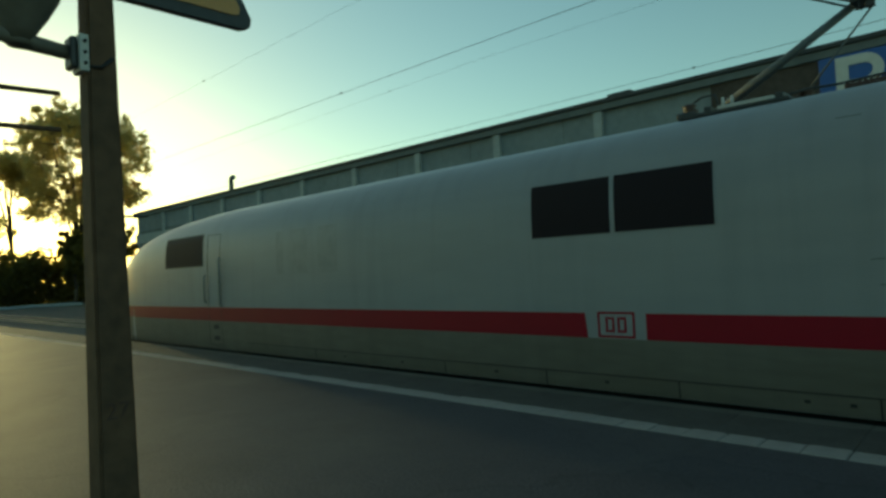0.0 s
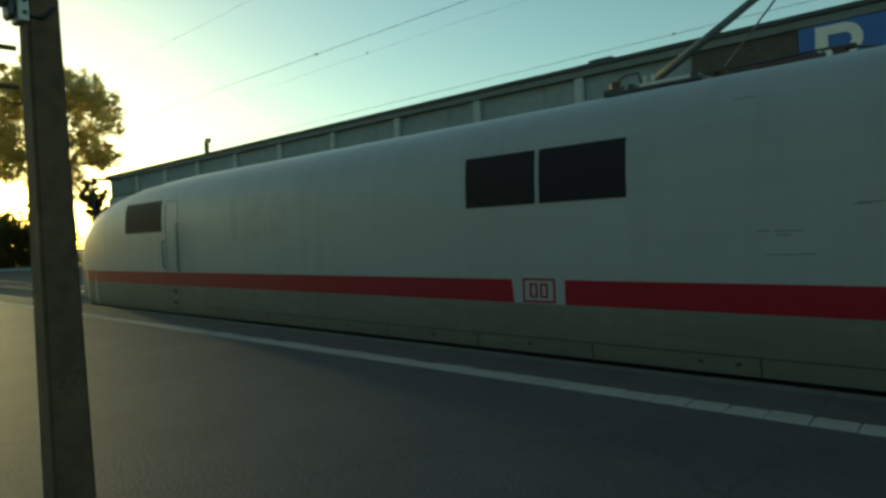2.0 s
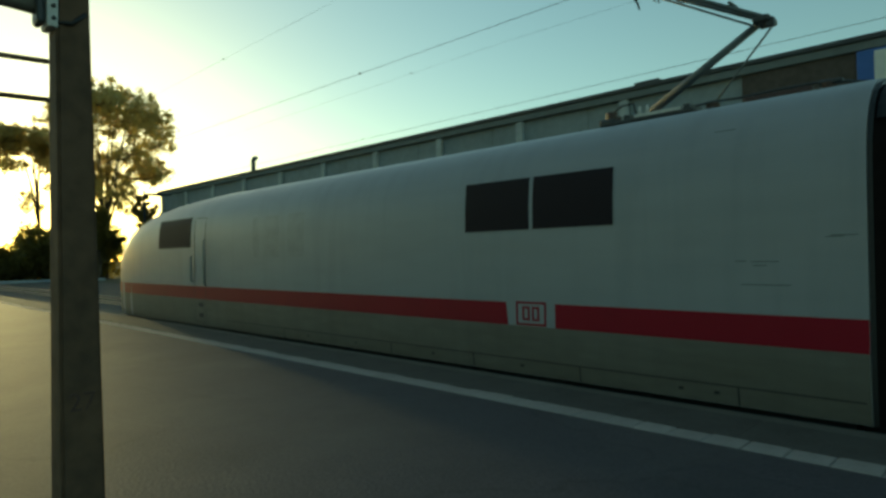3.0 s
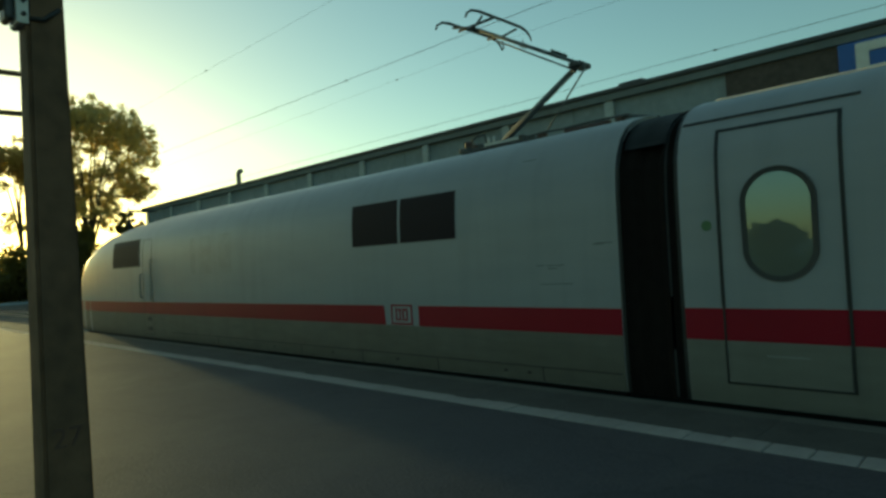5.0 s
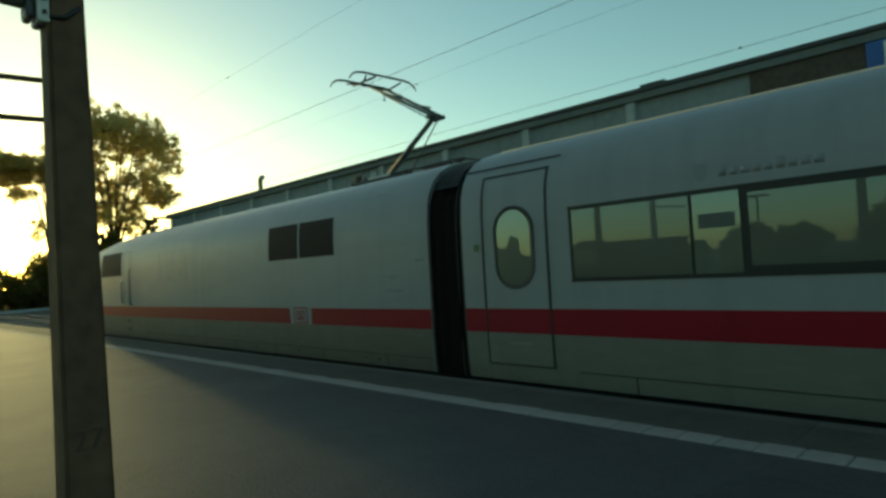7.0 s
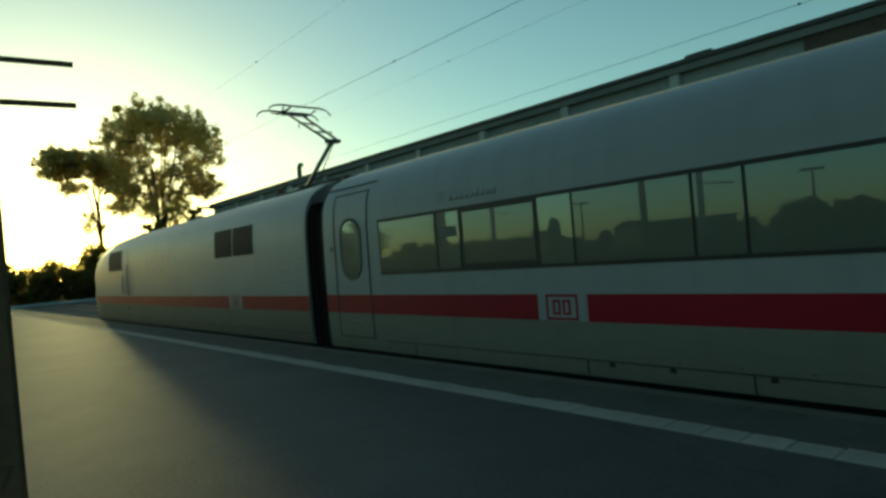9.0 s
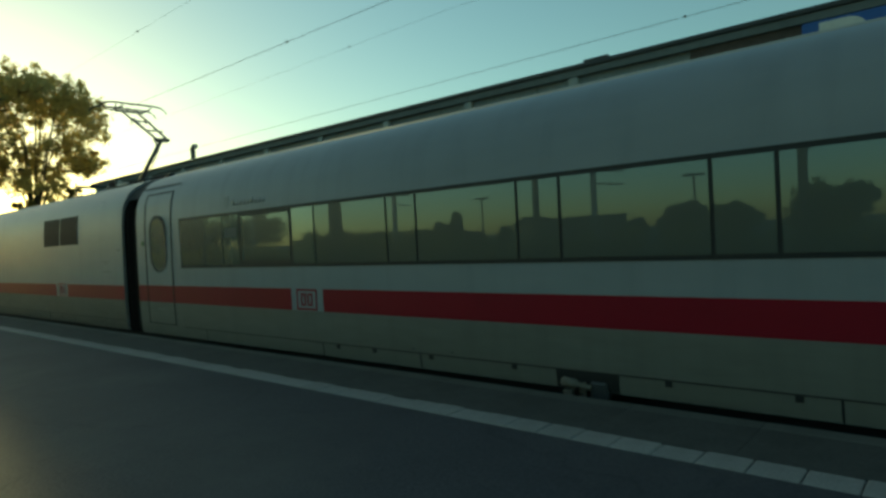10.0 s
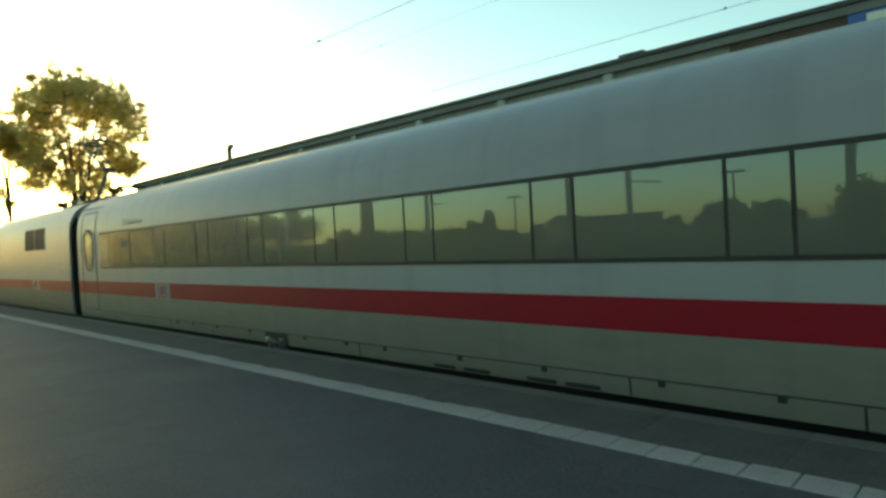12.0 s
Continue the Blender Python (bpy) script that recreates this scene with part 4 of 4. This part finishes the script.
lobed_tree("tall round-crowned tree with thin yellow-green leaves, against the sun", away(73.3, 99), 7.2, 13, (
    (away(72.65, 99, 19.4), (8.3, 8.3, 6.8), 345, 0.60), (away(69.9, 99, 13.9), (2.4, 2.4, 1.6), 22, 0.0),
    (away(75.6, 99, 14.0), (2.6, 2.6, 2.0), 22, 0.0), (away(73.0, 99, 11.5), (4.6, 3.2, 3.0), 34, 0.0)), 3, 0.50, size=0.20, per=42)
lobed_tree("smaller two-lobed tree with a high crown beside the track", away(77.8, 105), 12.5, 7, (
    (away(78.4, 105, 18.2), (3.2, 3.0, 1.9), 66, 0.4), (away(80.3, 105, 18.2), (2.5, 2.5, 2.1), 70, 0.4), (away(76.8, 105, 17.0), (2.5, 2.5, 2.3), 80, 0.3),
    (away(79.2, 105, 14.4), (2.2, 2.0, 1.0), 7, 0.0), (away(76.1, 105, 12.8), (1.8, 1.8, 2.4), 12, 0.0), (away(78.1, 105, 10.2), (1.8, 1.5, 1.2), 4, 0.0)), 8, 0.34, size=0.20, per=42)
tree("low dense tree beside the track", away(70.3, 94), 12.6, 2.2, 18, leaf=HEDGE, size=0.22, per=70, limbs=12, fork=0.4, levels=2)
tree("low dense tree at the foot of a taller one", away(73.7, 95), 9.8, 3.0, 19, leaf=HEDGE, size=0.24, per=90, limbs=12)
tree("low dense tree beside the track", away(87.5, 96), 6.5, 4.0, 22, leaf=HEDGE, size=0.24, per=90, limbs=9)
signal = thing("signal_mast", "slim dark signal mast with a long arm", "signal")
SGX, SGY, _ = away(70.3, 82)
part("pole", tubed([(SGX, SGY, -1.0), (SGX, SGY, 9.6)], 0.09, 8), DARKSTEEL, signal)
part("arm", boxed(SGX - 0.3, SGX + 1.0, SGY - 0.05, SGY + 2.8, 9.1, 9.26, bevel=0.02), DARKSTEEL, signal)


def hedge(label, line, w, h, n, seed, leaf=HEDGE, size=0.30, per=90):
    rng = random.Random(seed)
    (x0, y0), (x1, y1) = line
    clumps = []
    for k in range(n):
        f = (k + rng.random()) / n
        hh = h * rng.uniform(0.75, 1.08)
        for j in range(4):
            r = h * 0.24
            clumps.append(((x0 + (x1 - x0) * f + rng.uniform(-w, w) * 0.4, y0 + (y1 - y0) * f + rng.uniform(-w, w) * 0.4, -1.0 + hh * (0.16 + 0.24 * j)), r * rng.uniform(0.9, 1.3)))
    v, f = leaves(clumps, size, per, seed)
    me = bpy.data.meshes.new("hedge")
    me.from_pydata(v.tolist(), [], f.tolist())
    me.materials.append(leaf)
    return tagged(new("hedge", me), label, "hedge", kind="stuff")


hedge("dark dense shrubs beyond the end of the platform", (away(72.5, 99)[:2], away(79.0, 97)[:2]), 4.0, 6.6, 18, 31, per=170)
hedge("dark dense shrubs beyond the end of the platform", (away(78.5, 98)[:2], away(92, 94)[:2]), 4.0, 4.6, 30, 32, per=170)

# ---------------------------------------------------------------- behind the camera, seen in the windows
hedge("clipped dark hedge behind the platform", ((-75, -14), (30, -14)), 0.8, 2.15, 160, 41, size=0.11, per=130)
hedge("tall dark shrubs far behind the platform", ((-168, -42), (-97, -46)), 5.0, 8.8, 30, 43, size=0.34, per=90)
hall = thing("low_hall", "low dark flat-roofed hall behind the station", "building")
part("wall", boxed(-36.9, -28.2, -49.0, -47, -1.0, 2.65), HALLWALL, hall)
part("roof", boxed(-37.1, -28.0, -49.2, -46.8, 2.65, 2.8), DARKSTEEL, hall)
house = thing("house", "small ochre house with evening sunlight put into its wall colour", "building")
part("wall", boxed(-47.5, -44.0, -62, -57, -1.0, 2.4), PLASTER, house)
bm = bmesh.new()
v = [bm.verts.new(p) for p in ((-47.8, -62.3, 2.4), (-43.7, -62.3, 2.4), (-43.7, -56.7, 2.4), (-47.8, -56.7, 2.4), (-45.75, -62.3, 3.4), (-45.75, -56.7, 3.4))]
for q in ((0, 1, 4), (3, 5, 2), (0, 4, 5, 3), (1, 2, 5, 4), (0, 3, 2, 1)):
    bm.faces.new([v[i] for i in q])
part("roof", bm, BROWN, house)
for k, (x, y, h, s, lf) in enumerate((
        (-9.6, -45, 5.0, 3.6, HEDGE), (-3.0, -52, 3.4, 2.6, HEDGE), (6, -50, 4.8, 4.4, HEDGE), (-20.0, -56, 4.3, 2.6, HEDGE), (-25.2, -57, 4.6, 2.8, AUTUMN),
        (-28.4, -52, 3.4, 1.1, AUTUMN), (-57.5, -61, 2.9, 2.4, AUTUMN), (-61.6, -60, 4.6, 2.6, AUTUMN), (-61.3, -62, 6.8, 0.9, HEDGE), (-53, -63, 3.4, 1.3, HEDGE),
        (-72, -66, 3.6, 3.2, HEDGE), (-79, -68, 3.2, 4.0, HEDGE), (-88, -70, 3.6, 4.6, HEDGE), (-96, -70, 3.8, 4.6, AUTUMN), (-106, -70, 4.4, 5.0, HEDGE),
        (-98, -50, 8.8, 6.0, HEDGE), (-104, -41, 10.0, 5.6, AUTUMN), (-113, -40, 10.6, 6.0, HEDGE), (-122, -40, 10.2, 6.0, AUTUMN), (-131, -40, 11.0, 6.5, HEDGE), (-142, -40, 11.5, 6.5, AUTUMN),
        (-154, -40, 12.0, 7.0, HEDGE))):
    tree("leafy tree behind the station", (x, y, -1.0), h, s, 50 + k, leaf=lf, size=0.24, per=50, limbs=18, fork=0.14, levels=2, clump=1.6)


def street_lamp(x, y, h):
    s = thing("street_lamp", "tall platform lamp with a flat head", "lamp", group="platform lamps")
    part("pole", tubed([(x, y, -1.0), (x, y, h)], [0.09, 0.05], 10), POST, s)
    part("head", boxed(x - 0.55, x + 0.55, y - 0.18, y + 0.18, h, h + 0.12, bevel=0.04), DARKSTEEL, s)


for x, y, h in ((-26.7, -22.7, 3.85), (-42.3, -22.7, 3.65), (-12.4, -22.7, 4.0), (-62, -24, 4.2)):
    street_lamp(x, y, h)
for x, y in ((-18.3, -22.7), (-35.2, -22.7), (-55, -22.7)):
    m = thing("catenary_mast", "grey steel overhead line mast with cantilever arms", "mast", group="overhead line masts")
    part("pole", boxed(x - 0.14, x + 0.14, y - 0.14, y + 0.14, -1.0, 8.0, bevel=0.02), STEEL, m)
    for z in (4.15, 4.9):
        part("arm", tubed([(x, y, z), (x + 2.2, y + 0.6, z - 0.25)], 0.05, 8), STEEL, m)

# the sun itself, far beyond everything
bm = bmesh.new()
bmesh.ops.create_icosphere(bm, subdivisions=3, radius=22.0, matrix=Matrix.Translation(sun_way * 3200))
solid("sun_disc", bm, SUNGLOW, "low glaring evening sun", "sun", kind="structure").visible_shadow = False

# ---------------------------------------------------------------- slabs of the platform edge
slab_line = mesh_of("line_slab", boxed(0.003, 0.287, 5.030, 5.282, -0.05, 0.0, bevel=0.012), LINE)
slab_edge = mesh_of("edge_slab", boxed(0.001, 0.999, 5.288, 5.93, -0.05, -0.003, bevel=0.003), CONCRETE)
line_row = thing("white_line", "row of pale slabs marking the platform edge", "line", kind="structure")
slab_kerb = mesh_of("kerb_slab", boxed(0.001, 0.999, 5.934, 6.10, -0.06, -0.002, bevel=0.008), KERB)
edge_row = thing("platform_edge", "row of worn grey concrete edge slabs", "platform edge", kind="structure")
for k in range(160):
    ob = new("line_slab", slab_line)
    ob.parent = line_row
    ob.location = (-41.02 + 0.29 * k, random.uniform(-0.010, 0.010), random.uniform(-0.006, 0.003))
for k in range(68):
    ob = new("edge_slab", slab_edge)
    ob.parent = edge_row
    ob.location.x = -58.0 + k
    ob.location.z = random.uniform(-0.001, 0.001)
    ob = new("kerb_slab", slab_kerb)
    ob.parent = edge_row
    ob.location = (-58.0 + k, 0, random.uniform(-0.002, 0.002))
part("far_line", boxed(-58, -41.03, 5.030, 5.282, -0.05, 0.0), LINE, line_row)


def motions():
    for car in (power_car, gangway, coach):
        walk(car, [(t, pose(-s, 0, 0)) for t, s in ROLLED])


motions()
